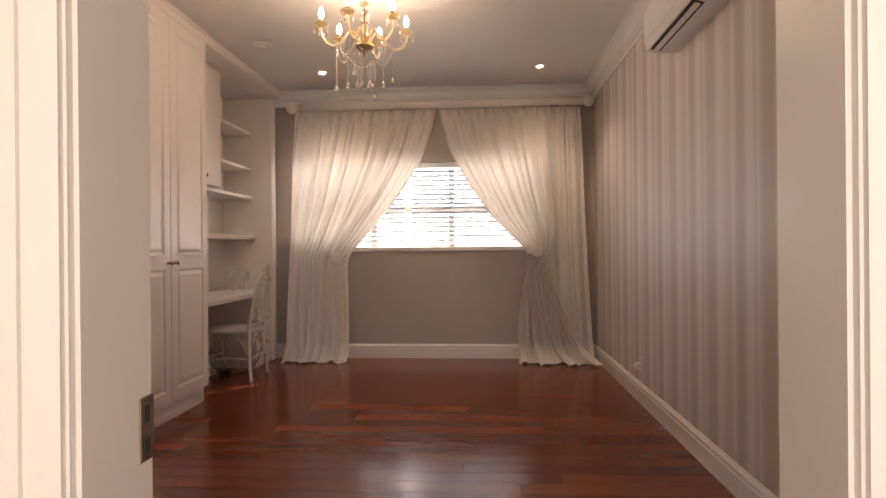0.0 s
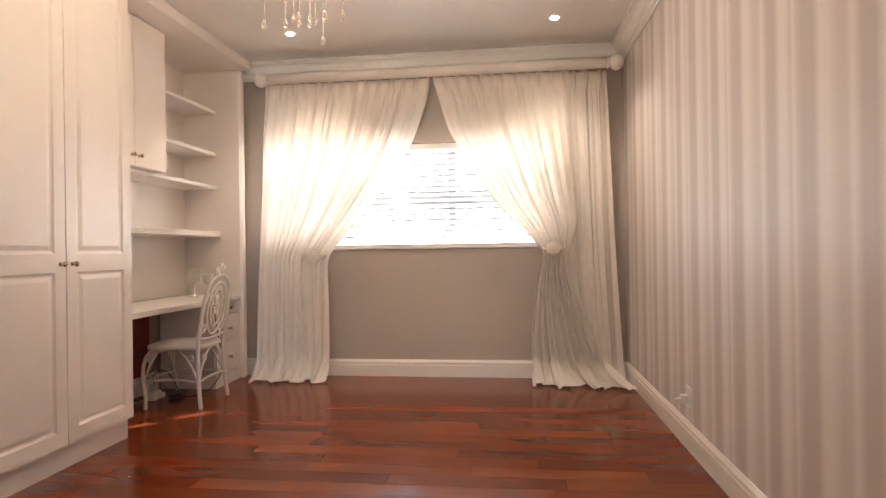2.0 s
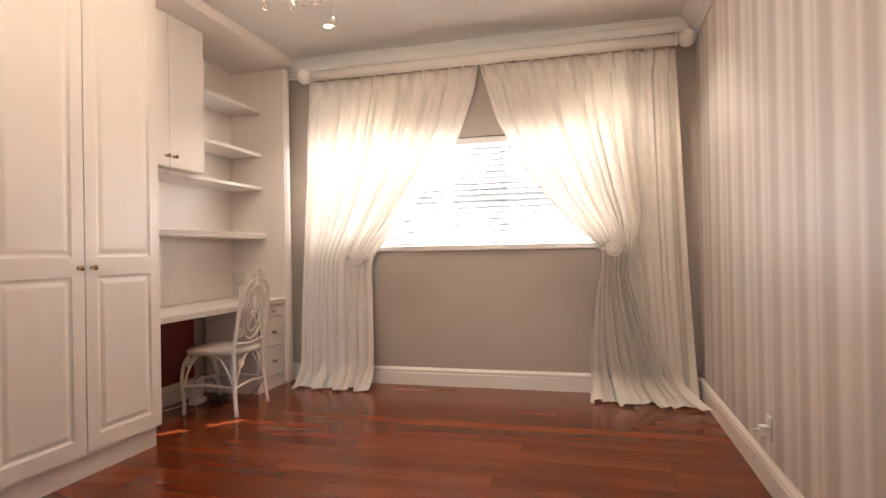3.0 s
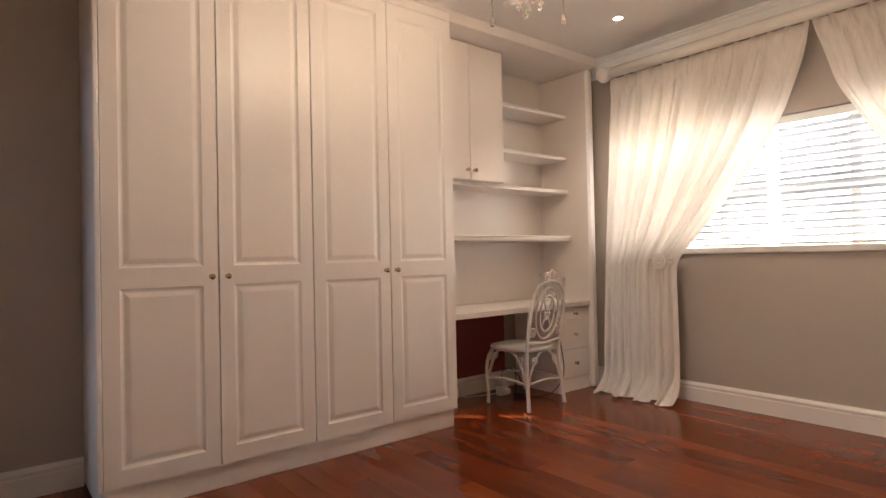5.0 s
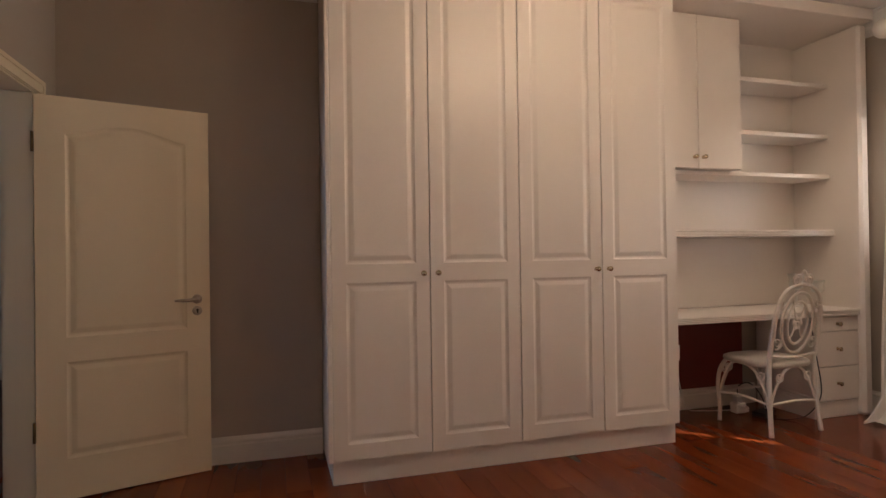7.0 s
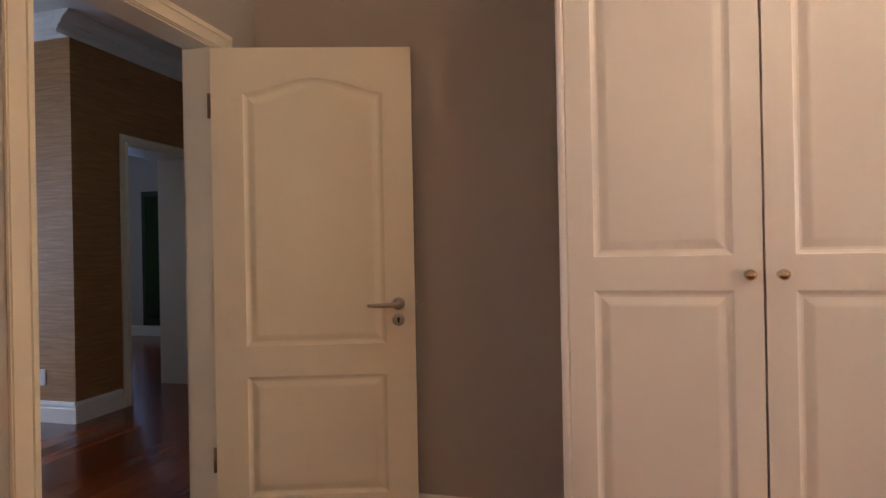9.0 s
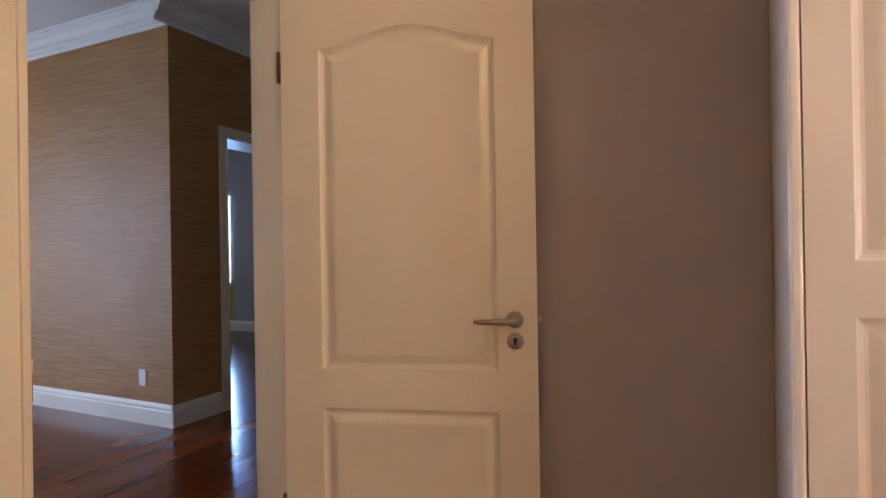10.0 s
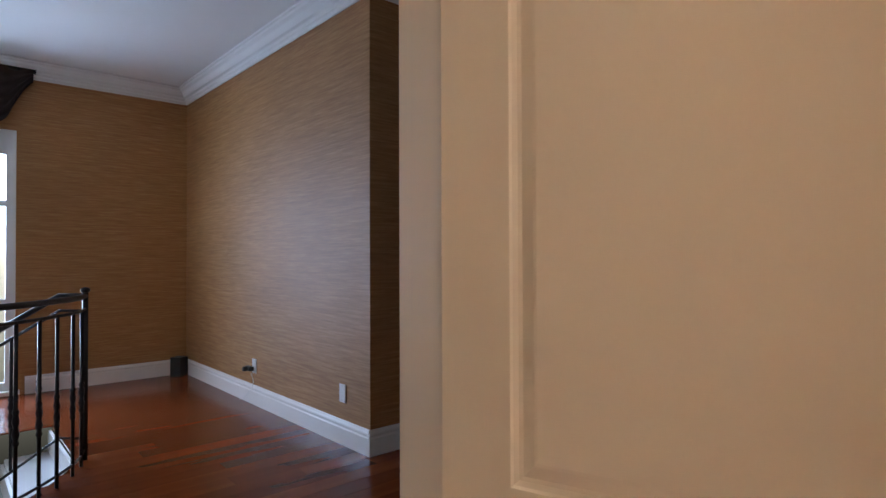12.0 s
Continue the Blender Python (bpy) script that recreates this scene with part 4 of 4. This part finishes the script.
bmesh.ops.create_icosphere(bm, subdivisions=2, radius=0.013, matrix=Matrix.Translation(back_pt(0, 0.735)))
for f in bm.faces:
    f.smooth = True
part("flower", bm, M_CANE, chair)
for s in (-1, 1):
    for z0, z1 in ((0.60, 0.70), (0.87, 0.77)):
        bm = cane(bmesh.new(), [back_pt(s * 0.085 * 0.7, z0 + 0.02), back_pt(s * 0.04, (z0 + z1) / 2), back_pt(s * 0.02, z1)], 0.006)
        part("back_spoke", bm, M_CANE, chair)

# candle lanterns of glass and wire on the desk
M_LANT = glass("lantern_glass", (0.97, 0.97, 0.95), 0.35, 1.3)


def lantern(m, label):
    t = thing("candle_holder", label, "candle holder", m, group="glass candle holders on the desk")
    part("foot", lathe(bmesh.new(), [(0.035, 0), (0.035, 0.006), (0.012, 0.012), (0.007, 0.03), (0.009, 0.07), (0.006, 0.10), (0.010, 0.125), (0.03, 0.135)], segs=16), M_WHITE, t)
    prof = [(0.03, 0.136), (0.045, 0.145), (0.05, 0.17), (0.044, 0.20), (0.05, 0.235), (0.06, 0.25), (0.057, 0.25), (0.047, 0.235), (0.041, 0.20), (0.047, 0.17), (0.042, 0.148), (0.02, 0.142)]
    part("cup", lathe(bmesh.new(), prof, segs=18), M_LANT, t, "clear glass cup", smooth=True)
    return t


base = lantern(pose(-2.38, 6.55, DZ), "tall clear glass candle holder on a thin metal stem")
copy_thing(base, pose(-2.33, 6.70, DZ - 0.0, 0, 0, 40)).scale = (0.9, 0.9, 0.8)

# ---- ceiling fittings ----


def downlight(x, y):
    d = thing("downlight", "small white recessed ceiling downlight, switched on", "downlight", pose(x, y, ZC), group="ceiling downlights")
    part("ring", lathe(bmesh.new(), [(0.030, -0.001), (0.033, -0.008), (0.045, -0.007), (0.048, -0.0005)], segs=24), M_WHITE, d)
    part("lens", lathe(bmesh.new(), [(0.001, -0.0095), (0.020, -0.0095), (0.028, -0.0088), (0.029, -0.0082)], segs=20), M_LENS, d, "glowing warm-white lens")
    lamp = bpy.data.lights.new("downlight_beam", 'SPOT')
    lamp.energy, lamp.spot_size, lamp.spot_blend, lamp.shadow_soft_size, lamp.color = 16, radians(110), 0.6, 0.02, (1.0, 0.84, 0.66)
    ob = new("downlight_beam", lamp)
    ob.matrix_basis = look((x, y, ZC - 0.03), (x, y, 0))
    return d


downlight(-1.344, 6.243)
downlight(0.77, 6.243)

# flat white disc that gives a pale ellipse on the ceiling
ceil_disc = thing("smoke_detector", "small round white disc fixed flat to the ceiling", "detector", pose(-1.63, 5.445, ZC))
part("base", lathe(bmesh.new(), [(0.075, -0.0005), (0.074, -0.012), (0.066, -0.016), (0.001, -0.018)], segs=28), M_WHITE, ceil_disc)
part("cap", lathe(bmesh.new(), [(0.03, -0.0185), (0.028, -0.026), (0.001, -0.028)], segs=20), M_WHITE, ceil_disc)

CHX, CHY = -0.54, 4.38
ch = thing("chandelier", "amber glass chandelier with lit candle bulbs and crystal drops", "chandelier", pose(CHX, CHY, ZC))


def cz(z):
    return z - ZC


part("ceiling_rose", lathe(bmesh.new(), [(0.062, -0.0005), (0.06, -0.012), (0.045, -0.028), (0.012, -0.036), (0.008, -0.05)], segs=24), M_BRASS, ch)
bm = tube(bmesh.new(), [(0, 0, cz(2.89)), (0, 0, cz(2.48))], 0.005, 8)
part("stem", bm, M_BRASS, ch)
part("glass_ball", lathe(bmesh.new(), [(0.010, cz(2.745)), (0.026, cz(2.735)), (0.036, cz(2.71)), (0.036, cz(2.69)), (0.026, cz(2.665)), (0.012, cz(2.655))], segs=20), M_CRYSTAL, ch, "clear glass ball on the stem", smooth=True)
part("glass_cap", lathe(bmesh.new(), [(0.012, cz(2.80)), (0.034, cz(2.79)), (0.03, cz(2.775)), (0.014, cz(2.762))], segs=20), M_AMBER, ch, smooth=True)
part("column", lathe(bmesh.new(), [(0.012, cz(2.652)), (0.024, cz(2.64)), (0.016, cz(2.60)), (0.030, cz(2.55)), (0.034, cz(2.53)), (0.014, cz(2.50))], segs=20), M_AMBER, ch, "amber glass column", smooth=True)
part("bowl", lathe(bmesh.new(), [(0.062, cz(2.515)), (0.060, cz(2.505)), (0.040, cz(2.485)), (0.016, cz(2.47)), (0.010, cz(2.455)), (0.012, cz(2.448)), (0.003, cz(2.438))], segs=20), M_BRASS, ch, "ornate brass bowl")

GEM = bmesh.new()
bmesh.ops.create_icosphere(GEM, subdivisions=1, radius=1)
GEM_ME = bpy.data.meshes.new("gem")
GEM.to_mesh(GEM_ME)
GEM.free()


def beads(bm, pts, r):
    """Faceted beads strung at even steps along a line."""
    v = spline(pts, 12)
    left = 0.0
    for a, b in zip(v, v[1:]):
        d = (b - a).length
        while left <= d:
            p = a + (b - a) * (left / d if d else 0)
            n0 = len(bm.verts)
            bm.from_mesh(GEM_ME)
            bm.verts.ensure_lookup_table()
            for q in bm.verts[n0:]:
                q.co = q.co * r + p
            left += 2.3 * r
        left -= d
    return bm


def drop(bm, p, ln, r):
    return lathe(bm, [(0.001, 0), (r * 0.45, -ln * 0.3), (r, -ln * 0.68), (r * 0.7, -ln * 0.9), (0.001, -ln)], p, 8)


ARMS = 6
tips = []
for k in range(ARMS):
    a = radians(20) + 6.283 * k / ARMS
    ca, sa = math.cos(a), math.sin(a)

    def at(r, z):
        return (r * ca, r * sa, cz(z))
    arm = part("arm", tube(bmesh.new(), spline([at(0.03, 2.53), at(0.06, 2.59), at(0.10, 2.595), at(0.135, 2.545), at(0.18, 2.505), at(0.235, 2.515), at(0.27, 2.56), at(0.275, 2.60)]), 0.0075, 8), M_AMBER, ch, "curved amber glass arm")
    tip = at(0.275, 2.60)
    tips.append(tip)
    part("bobeche", lathe(bmesh.new(), [(0.010, 0), (0.02, 0.003), (0.040, 0.014), (0.044, 0.030), (0.041, 0.030), (0.036, 0.017), (0.015, 0.009)], tip, 20), M_AMBER, arm, "scalloped amber glass cup", smooth=True)
    part("candle", lathe(bmesh.new(), [(0.012, 0.010), (0.012, 0.062), (0.010, 0.064)], tip, 12), M_BRASS, arm)
    part("bulb", lathe(bmesh.new(), [(0.009, 0.0645), (0.014, 0.078), (0.0165, 0.092), (0.013, 0.112), (0.006, 0.128), (0.001, 0.136)], tip, 14), M_BULB, arm, "lit flame-shaped bulb", smooth=True)
    for j in range(5):
        bm = bmesh.new()
        b = a + 6.283 * j / 5
        p = (tip[0] + 0.041 * math.cos(b), tip[1] + 0.041 * math.sin(b), tip[2] + 0.018)
        beads(bm, [p, (p[0], p[1], p[2] - 0.022)], 0.003)
        drop(bm, (p[0], p[1], p[2] - 0.024), 0.035, 0.007)
        part("crystal_drop", bm, M_CRYSTAL, arm)
for k in range(ARMS):
    t0, t1 = Vector(tips[k]), Vector(tips[(k + 1) % ARMS])
    m0 = Vector((t0.x * 0.66, t0.y * 0.66, cz(2.50)))
    m1 = Vector((t1.x * 0.66, t1.y * 0.66, cz(2.50)))
    mid = (m0 + m1) / 2
    bm = beads(bmesh.new(), [m0, (m0 + mid) / 2 - Vector((0, 0, 0.06)), mid - Vector((0, 0, 0.075)), (m1 + mid) / 2 - Vector((0, 0, 0.06)), m1], 0.0048)
    beads(bm, [m0, (m0.x, m0.y, m0.z - 0.17 - 0.07 * (k % 2))], 0.0048)
    drop(bm, (m0.x, m0.y, m0.z - 0.172 - 0.07 * (k % 2)), 0.055, 0.014)
    inner = Vector((t0.x * 0.18, t0.y * 0.18, cz(2.488)))
    beads(bm, [inner, (inner.x, inner.y, inner.z - 0.20)], 0.0045)
    drop(bm, (inner.x, inner.y, inner.z - 0.202), 0.045, 0.011)
    beads(bm, [inner, (inner + m0) / 2 - Vector((0, 0, 0.07)), m0], 0.004)
    part("crystal_chain", bm, M_CRYSTAL, ch, "strings of clear crystal beads with pendant drops")

# air conditioner
ac = thing("air_conditioner", "white wall-mounted split air conditioner with a dark outlet slot", "air conditioner", pose(XR, 3.95, 2.40))
L2 = 0.40
prof = [(0, 0), (0.12, -0.006), (0.185, 0.012), (0.198, 0.045), (0.20, 0.12), (0.198, 0.235), (0.185, 0.262), (0.15, 0.275), (0, 0.275)]
part("casing", prism((0, -L2, 0), (0, L2, 0), (-1, 0, 0), prof), M_WHITE, ac)
part("front_panel", prism((-0.199, -L2 + 0.012, 0.06), (-0.199, L2 - 0.012, 0.06), (-1, 0, 0), [(0, 0), (0.006, 0.004), (0.007, 0.16), (0.0, 0.168)]), M_WHITE, ac)
# dark strip under the casing, painted shade of the outlet's depth
part("outlet_slot_shade", prism((-0.12, -L2 + 0.05, -0.007), (-0.12, L2 - 0.05, -0.007), (-1, 0, 0), [(0, 0), (0.058, 0.016), (0.058, 0.019), (0, 0.003)]), M_DARK, ac)
part("louvre", prism((-0.135, -L2 + 0.06, -0.011), (-0.135, L2 - 0.06, -0.011), (-1, 0, 0), [(0, 0), (0.028, 0.008), (0.028, 0.0105), (0, 0.0025)]), M_WHITE, ac)

# ---- stairwell ----
WELL = [(-1.0, -0.72), (-1.25, -0.76), (-1.52, -0.87), (-1.78, -1.05), (-1.98, -1.27), (-2.12, -1.48), (-2.19, -1.68)]
WELL_BACK = -2.62


def well_x(y):
    """The right-hand limit of the landing floor at y, along the rounded edge of the well."""
    if y > WELL[0][1] or y < WELL_BACK:
        return -1.0
    if y < WELL[-1][1]:
        return WELL[-1][0]
    for (x0, y0), (x1, y1) in zip(WELL, WELL[1:]):
        if y0 >= y >= y1:
            return x0 + (x1 - x0) * (y0 - y) / (y0 - y1)
    return -1.0

# ---- landing ----
s = thing("wall_socket", "white wall socket with a black adaptor plugged in", "socket", pose(LX, -2.218, 0.31, 0, 0, 90))
part("plate", soft_box(-0.036, 0.036, -0.009, 0, -0.058, 0.058, 0.003, 2), M_WHITE, s)
bm = soft_box(-0.075, 0.012, -0.055, -0.0095, -0.04, 0.0, 0.012, 3)
lathe(bm, [(0.02, -0.05), (0.02, -0.085), (0.014, -0.09)], (-0.03, 0, -0.02), 14, 'y')
part("adaptor", bm, M_BLACK, s, "black plug-in adaptor")
cable("cable", "thin pale cable hanging from the wall socket to the floor", [(LX + 0.04, -2.2, 0.26), (LX + 0.03, -2.18, 0.19), (LX + 0.025, -2.24, 0.12), (LX + 0.03, -2.36, 0.04), (LX + 0.05, -2.42, 0.006)], 0.003, M_WHITE)
s = thing("blank_plate", "white blank wall plate on the grasscloth", "wall plate", pose(LX, -0.864, 0.324, 0, 0, 90))
part("plate", soft_box(-0.036, 0.036, -0.009, 0, -0.058, 0.058, 0.003, 2), M_WHITE, s)
part("screws", lathe(lathe(bmesh.new(), [(0.003, -0.0095), (0.003, -0.009)], (0, 0, 0.045), 8, 'y'), [(0.003, -0.0095), (0.003, -0.009)], (0, 0, -0.045), 8, 'y'), M_STEEL, s)
sp = thing("floor_speaker", "small black box speaker standing in the landing corner", "speaker", pose(LX + 0.10, LY + 0.10, 0.001, 0, 0, 35))
part("cabinet", soft_box(-0.06, 0.06, -0.06, 0.06, 0, 0.19, 0.006, 2), M_BLACK, sp)
part("grille", soft_box(-0.05, 0.05, -0.064, -0.0605, 0.012, 0.178, 0.002, 1), M_DARK, sp)

lw = thing("window_2", "tall white arched landing window with glazing bars", "window", pose((LWX0 + LWX1) / 2, LY - 0.06, 0.05), kind="structure")
lw_w = (LWX0 - LWX1) / 2
bm = bmesh.new()
for a, b, lo, hi in ((-lw_w, -lw_w + 0.07, 0, 2.27), (lw_w - 0.07, lw_w, 0, 2.27), (-lw_w + 0.07, lw_w - 0.07, 0, 0.07), (-lw_w + 0.07, lw_w - 0.07, 2.2, 2.27)):
    box(bm, a, b, 0, 0.05, lo, hi)
part("window_frame", bm, M_WHITE, lw)
part("window_sill", soft_box(-lw_w - 0.03, lw_w + 0.03, 0.051, 0.12, -0.04, 0.0, 0.006, 1), M_WHITE, lw)
part("transom", box(bmesh.new(), -lw_w + 0.07, lw_w - 0.07, 0.004, 0.046, 1.60, 1.65), M_WHITE, lw)
part("transom", box(bmesh.new(), -lw_w + 0.07, lw_w - 0.07, 0.004, 0.046, 0.74, 0.79), M_WHITE, lw)
part("mullion", box(bmesh.new(), -0.02, 0.02, 0.006, 0.044, 0.07, 2.2), M_WHITE, lw)
bm = bmesh.new()                          # spandrel pieces that round the head
for s in (-1, 1):
    pts = [(s * (lw_w - 0.07), 2.2), (s * (lw_w - 0.07), 2.05)] + [(s * (lw_w - 0.07 - 0.16 * math.sin(radians(a))), 2.05 + 0.15 * (1 - math.cos(radians(a)))) for a in (20, 40, 60, 80)] + [(s * (lw_w - 0.25), 2.2)]
    f = [bm.verts.new((x, 0.003, z)) for x, z in pts]
    g = [bm.verts.new((x, 0.047, z)) for x, z in pts]
    for k in range(len(pts)):
        q = (k + 1) % len(pts)
        bm.faces.new((f[k], f[q], g[q], g[k]))
    bm.faces.new(f)
    bm.faces.new(g[::-1])
part("arched_head", bm, M_WHITE, lw)
for z0, z1 in ((0.07, 0.74), (0.79, 1.60), (1.65, 2.2)):
    for x0, x1 in ((-lw_w + 0.07, -0.02), (0.02, lw_w - 0.07)):
        pane = part("pane", box(bmesh.new(), x0, x1, 0.024, 0.028, z0, z1), M_PANE, lw)
        pane.visible_shadow = False

# dark swag over the landing window
M_SWAG = painted("dark_brown_velvet", (0.035, 0.022, 0.017), 0.85, 0.3, 0.5, 200)
bm = bmesh.new()
grid = []
for j in range(25):
    v = j / 24
    row = []
    for i in range(61):
        u = i / 60
        x = -2.20 + 1.18 * u
        depth_ = 0.10 + 0.62 * (abs(math.sin(math.pi * (0.12 + 0.62 * u))) ** 1.2) * min(1, u * 6 + 0.05)
        z = 2.86 - depth_ * v
        y = LY + 0.07 + 0.03 * math.sin(6.28 * (5 * v + 1.5 * u)) * v + 0.012 * math.sin(40 * u)
        row.append(bm.verts.new((x, y, z)))
    grid.append(row)
for a, b in zip(grid, grid[1:]):
    for i in range(60):
        bm.faces.new((a[i], a[i + 1], b[i + 1], b[i])).smooth = True
sw = thing("window_swag", "dark brown velvet swag draped over the landing window", "valance", pose(0, 0, 0))
part("drape", bm, M_SWAG, sw)
part("pelmet_rail", tube(bmesh.new(), [(-2.22, LY + 0.05, 2.85), (-1.0, LY + 0.05, 2.85)], 0.02, 10), M_IRON, sw)

# balustrade round the well
# pale tread colour holds the white glare on the wooden steps
M_STEP = painted("glare_pale_tread", (0.62, 0.60, 0.57), 0.3, 0.06, 0.1, 40)
rail = thing("balustrade", "black wrought iron balustrade curving round the stairwell", "railing", pose(0, 0, 0))
curve_pts = spline([(x - 0.04, y + 0.03, 0) for x, y in WELL], 8)
for z, r in ((0.97, 0.016), (0.89, 0.009), (0.06, 0.008)):
    part("handrail" if r > 0.01 else "rail", tube(bmesh.new(), [(p.x, p.y, z) for p in curve_pts], r, 8), M_IRON, rail)


def baluster(parent, x, y, z0, z1):
    bm = tube(bmesh.new(), [(x, y, z0), (x, y, z1)], 0.0115, 4)
    zc = (z0 + z1) / 2 - 0.05
    lathe(bm, [(0.009, zc - 0.09), (0.016, zc - 0.075), (0.010, zc - 0.06), (0.017, zc - 0.03), (0.010, zc), (0.017, zc + 0.03), (0.010, zc + 0.06), (0.016, zc + 0.075), (0.009, zc + 0.09)], (x, y, 0), 8)
    return part("baluster", bm, M_IRON, parent)


acc = 0.0
for a, b in zip(curve_pts, curve_pts[1:]):
    acc += (b - a).length
    if acc > 0.13:
        acc = 0
        baluster(rail, b.x, b.y, 0, 0.89)
ex, ey = curve_pts[-1].x, curve_pts[-1].y
bm = tube(bmesh.new(), [(ex, ey, 0), (ex, ey, 0.99)], 0.02, 4)
lathe(bm, [(0.02, 0.99), (0.027, 1.0), (0.024, 1.015), (0.004, 1.022)], (ex, ey, 0), 10)
part("newel_post", bm, M_IRON, rail)
# stair going down from the end of the balustrade
stair = thing("staircase", "stair descending into the well, glare put into its pale colour", "stairs", pose(0, 0, 0))
for k in range(5):
    z = -0.175 * (k + 1)
    x0 = -2.19 + 0.27 * k
    part("tread", soft_box(x0 - 0.02, min(x0 + 0.27, -1.0), WELL_BACK + 0.01, -1.69, z - 0.03, z, 0.006, 2), M_STEP, stair)
    part("riser", box(bmesh.new(), x0, x0 + 0.02, WELL_BACK + 0.01, -1.69, z + 0.0005, z + 0.145), M_TRIM, stair)
structure("floor_stairwell", box(bmesh.new(), -2.3, -0.9, LY, 0.0, -2.9, -2.8), M_STEP, "floor at the foot of the stairwell, glare put into its pale colour")
srail = thing("stair_railing", "black wrought iron stair railing descending with the flight", "railing", pose(0, 0, 0))
slope = -0.175 / 0.27
for dz, r in ((0.97, 0.016), (0.88, 0.009), (0.12, 0.008)):
    part("handrail" if r > 0.01 else "rail", tube(bmesh.new(), [(ex, ey - 0.02, dz), (-2.12, -1.78, dz), (-1.02, -1.78, dz + slope * 1.08)], r, 8), M_IRON, srail)
for k in range(8):
    x = -2.02 + 0.13 * k
    baluster(srail, x, -1.78, 0.12 + slope * (x + 2.1), 0.88 + slope * (x + 2.1))
structure("trim_well_edge", tube(bmesh.new(), [(p.x + 0.045, p.y - 0.033, -0.02) for p in curve_pts], 0.02, 8), M_FLOOR, "rounded wooden nosing round the stairwell")

# far room
fd = thing("glass_door", "dark glazed door with a lever handle, shut", "door", pose(FX + 0.004, -3.05, 0.16, 0, 0, 90))
part("frame", box(bmesh.new(), -0.42, 0.42, -0.03, 0, 0.0, 2.0), M_BLACK, fd)
part("pane", box(bmesh.new(), -0.36, 0.36, -0.034, -0.0305, 0.1, 1.92), painted("dark_glass", (0.01, 0.014, 0.022), 0.08, 0.1, 0.0, 10), fd)
part("lever", tube(bmesh.new(), [(0.30, -0.031, 0.85), (0.30, -0.07, 0.85), (0.18, -0.07, 0.85)], 0.009, 8), M_STEEL, fd)
structure("wall_panel_green", box(bmesh.new(), FX + 0.001, FX + 0.004, FY, -4.52, 0.156, 2.3), M_GREEN, "lime green painted stretch of far wall")
structure("wall_panel_green_lower", box(bmesh.new(), FX + 0.001, FX + 0.004, -4.52, -3.95, 0.156, 0.70), M_GREEN, "lime green painted wall under the far window")
bl = thing("venetian_blind", "blue-grey slatted blind over the far room window", "blind", pose(FX + 0.02, -4.25, 0.75))
for k in range(30):
    part("slat", box(bmesh.new(), -0.002, 0.03, -0.27, 0.27, 0.03 + k * 0.045, 0.034 + k * 0.045), M_SLAT, bl)
cl = thing("ceiling_light", "round frosted ceiling light, switched on, in the far room", "ceiling light", pose(-5.3, -2.3, ZL))
part("base", lathe(bmesh.new(), [(0.17, -0.0005), (0.17, -0.03), (0.16, -0.034)], segs=28), M_WHITE, cl)
part("diffuser", lathe(bmesh.new(), [(0.155, -0.0345), (0.15, -0.06), (0.10, -0.09), (0.01, -0.10)], segs=28), M_FAR, cl, "glowing frosted glass diffuser", smooth=True)

# ---- floor boards ----
BOARDS = {}


def board(parent, x0, x1, y0, y1, tilt):
    key = (round(x1 - x0, 2), round(y1 - y0, 3))
    if key not in BOARDS:
        lx, ly = key
        bm = bmesh.new()
        g = 0.0014
        low = [bm.verts.new(p) for p in ((g / 2, g / 2, -0.012), (lx - g / 2, g / 2, -0.012), (lx - g / 2, ly - g / 2, -0.012), (g / 2, ly - g / 2, -0.012))]
        top = [bm.verts.new((v.co.x, v.co.y, 0)) for v in low]
        for k in range(4):
            bm.faces.new((low[k], low[(k + 1) % 4], top[(k + 1) % 4], top[k]))
        bm.faces.new(top)
        BOARDS[key] = mesh_of("plank", bm, M_FLOOR)
    p = new("plank", BOARDS[key])
    p.parent = parent
    p.matrix_basis = pose(x0, y0, tilt)
    return p


def lay(parent, y0, y1, span, seed, width=0.13):
    rnd = random.Random(seed)
    y = y0
    while y < y1 - 0.01:
        top = min(y + width, y1)
        a, b = span((y + top) / 2)
        x = a
        first = True
        while x < b - 0.01:
            ln = rnd.choice((0.9, 1.2, 1.5, 1.8)) * (rnd.choice((0.35, 0.6, 0.85)) if first else 1)
            e = x + round(ln, 2)
            if b - e < 0.3:
                e = b
            board(parent, x, e, y, top, 0.0)
            x, first = e, False
        y = top


room_floor = thing("floor_boards", "glossy varnished red mahogany floor boards", "floor", kind="structure")
lay(room_floor, YD, YW, lambda y: (XL, XR) if y > YB else (-0.9, XR), 4)
lay(room_floor, YO, YD, lambda y: (AX0, AX1), 5)
lay(room_floor, YBO, YB, lambda y: (BX0, BX1), 6)
landing_floor = thing("floor_landing_boards", "varnished red mahogany landing floor boards with a cool sheen", "floor", kind="structure")
lay(landing_floor, LC - 0.32, LC, lambda y: (-4.75, -4.035), 9)
lay(landing_floor, LC, YBO, lambda y: (-5.8, -1.0), 7)
lay(landing_floor, LY, LC, lambda y: (LX, well_x(y)), 8)
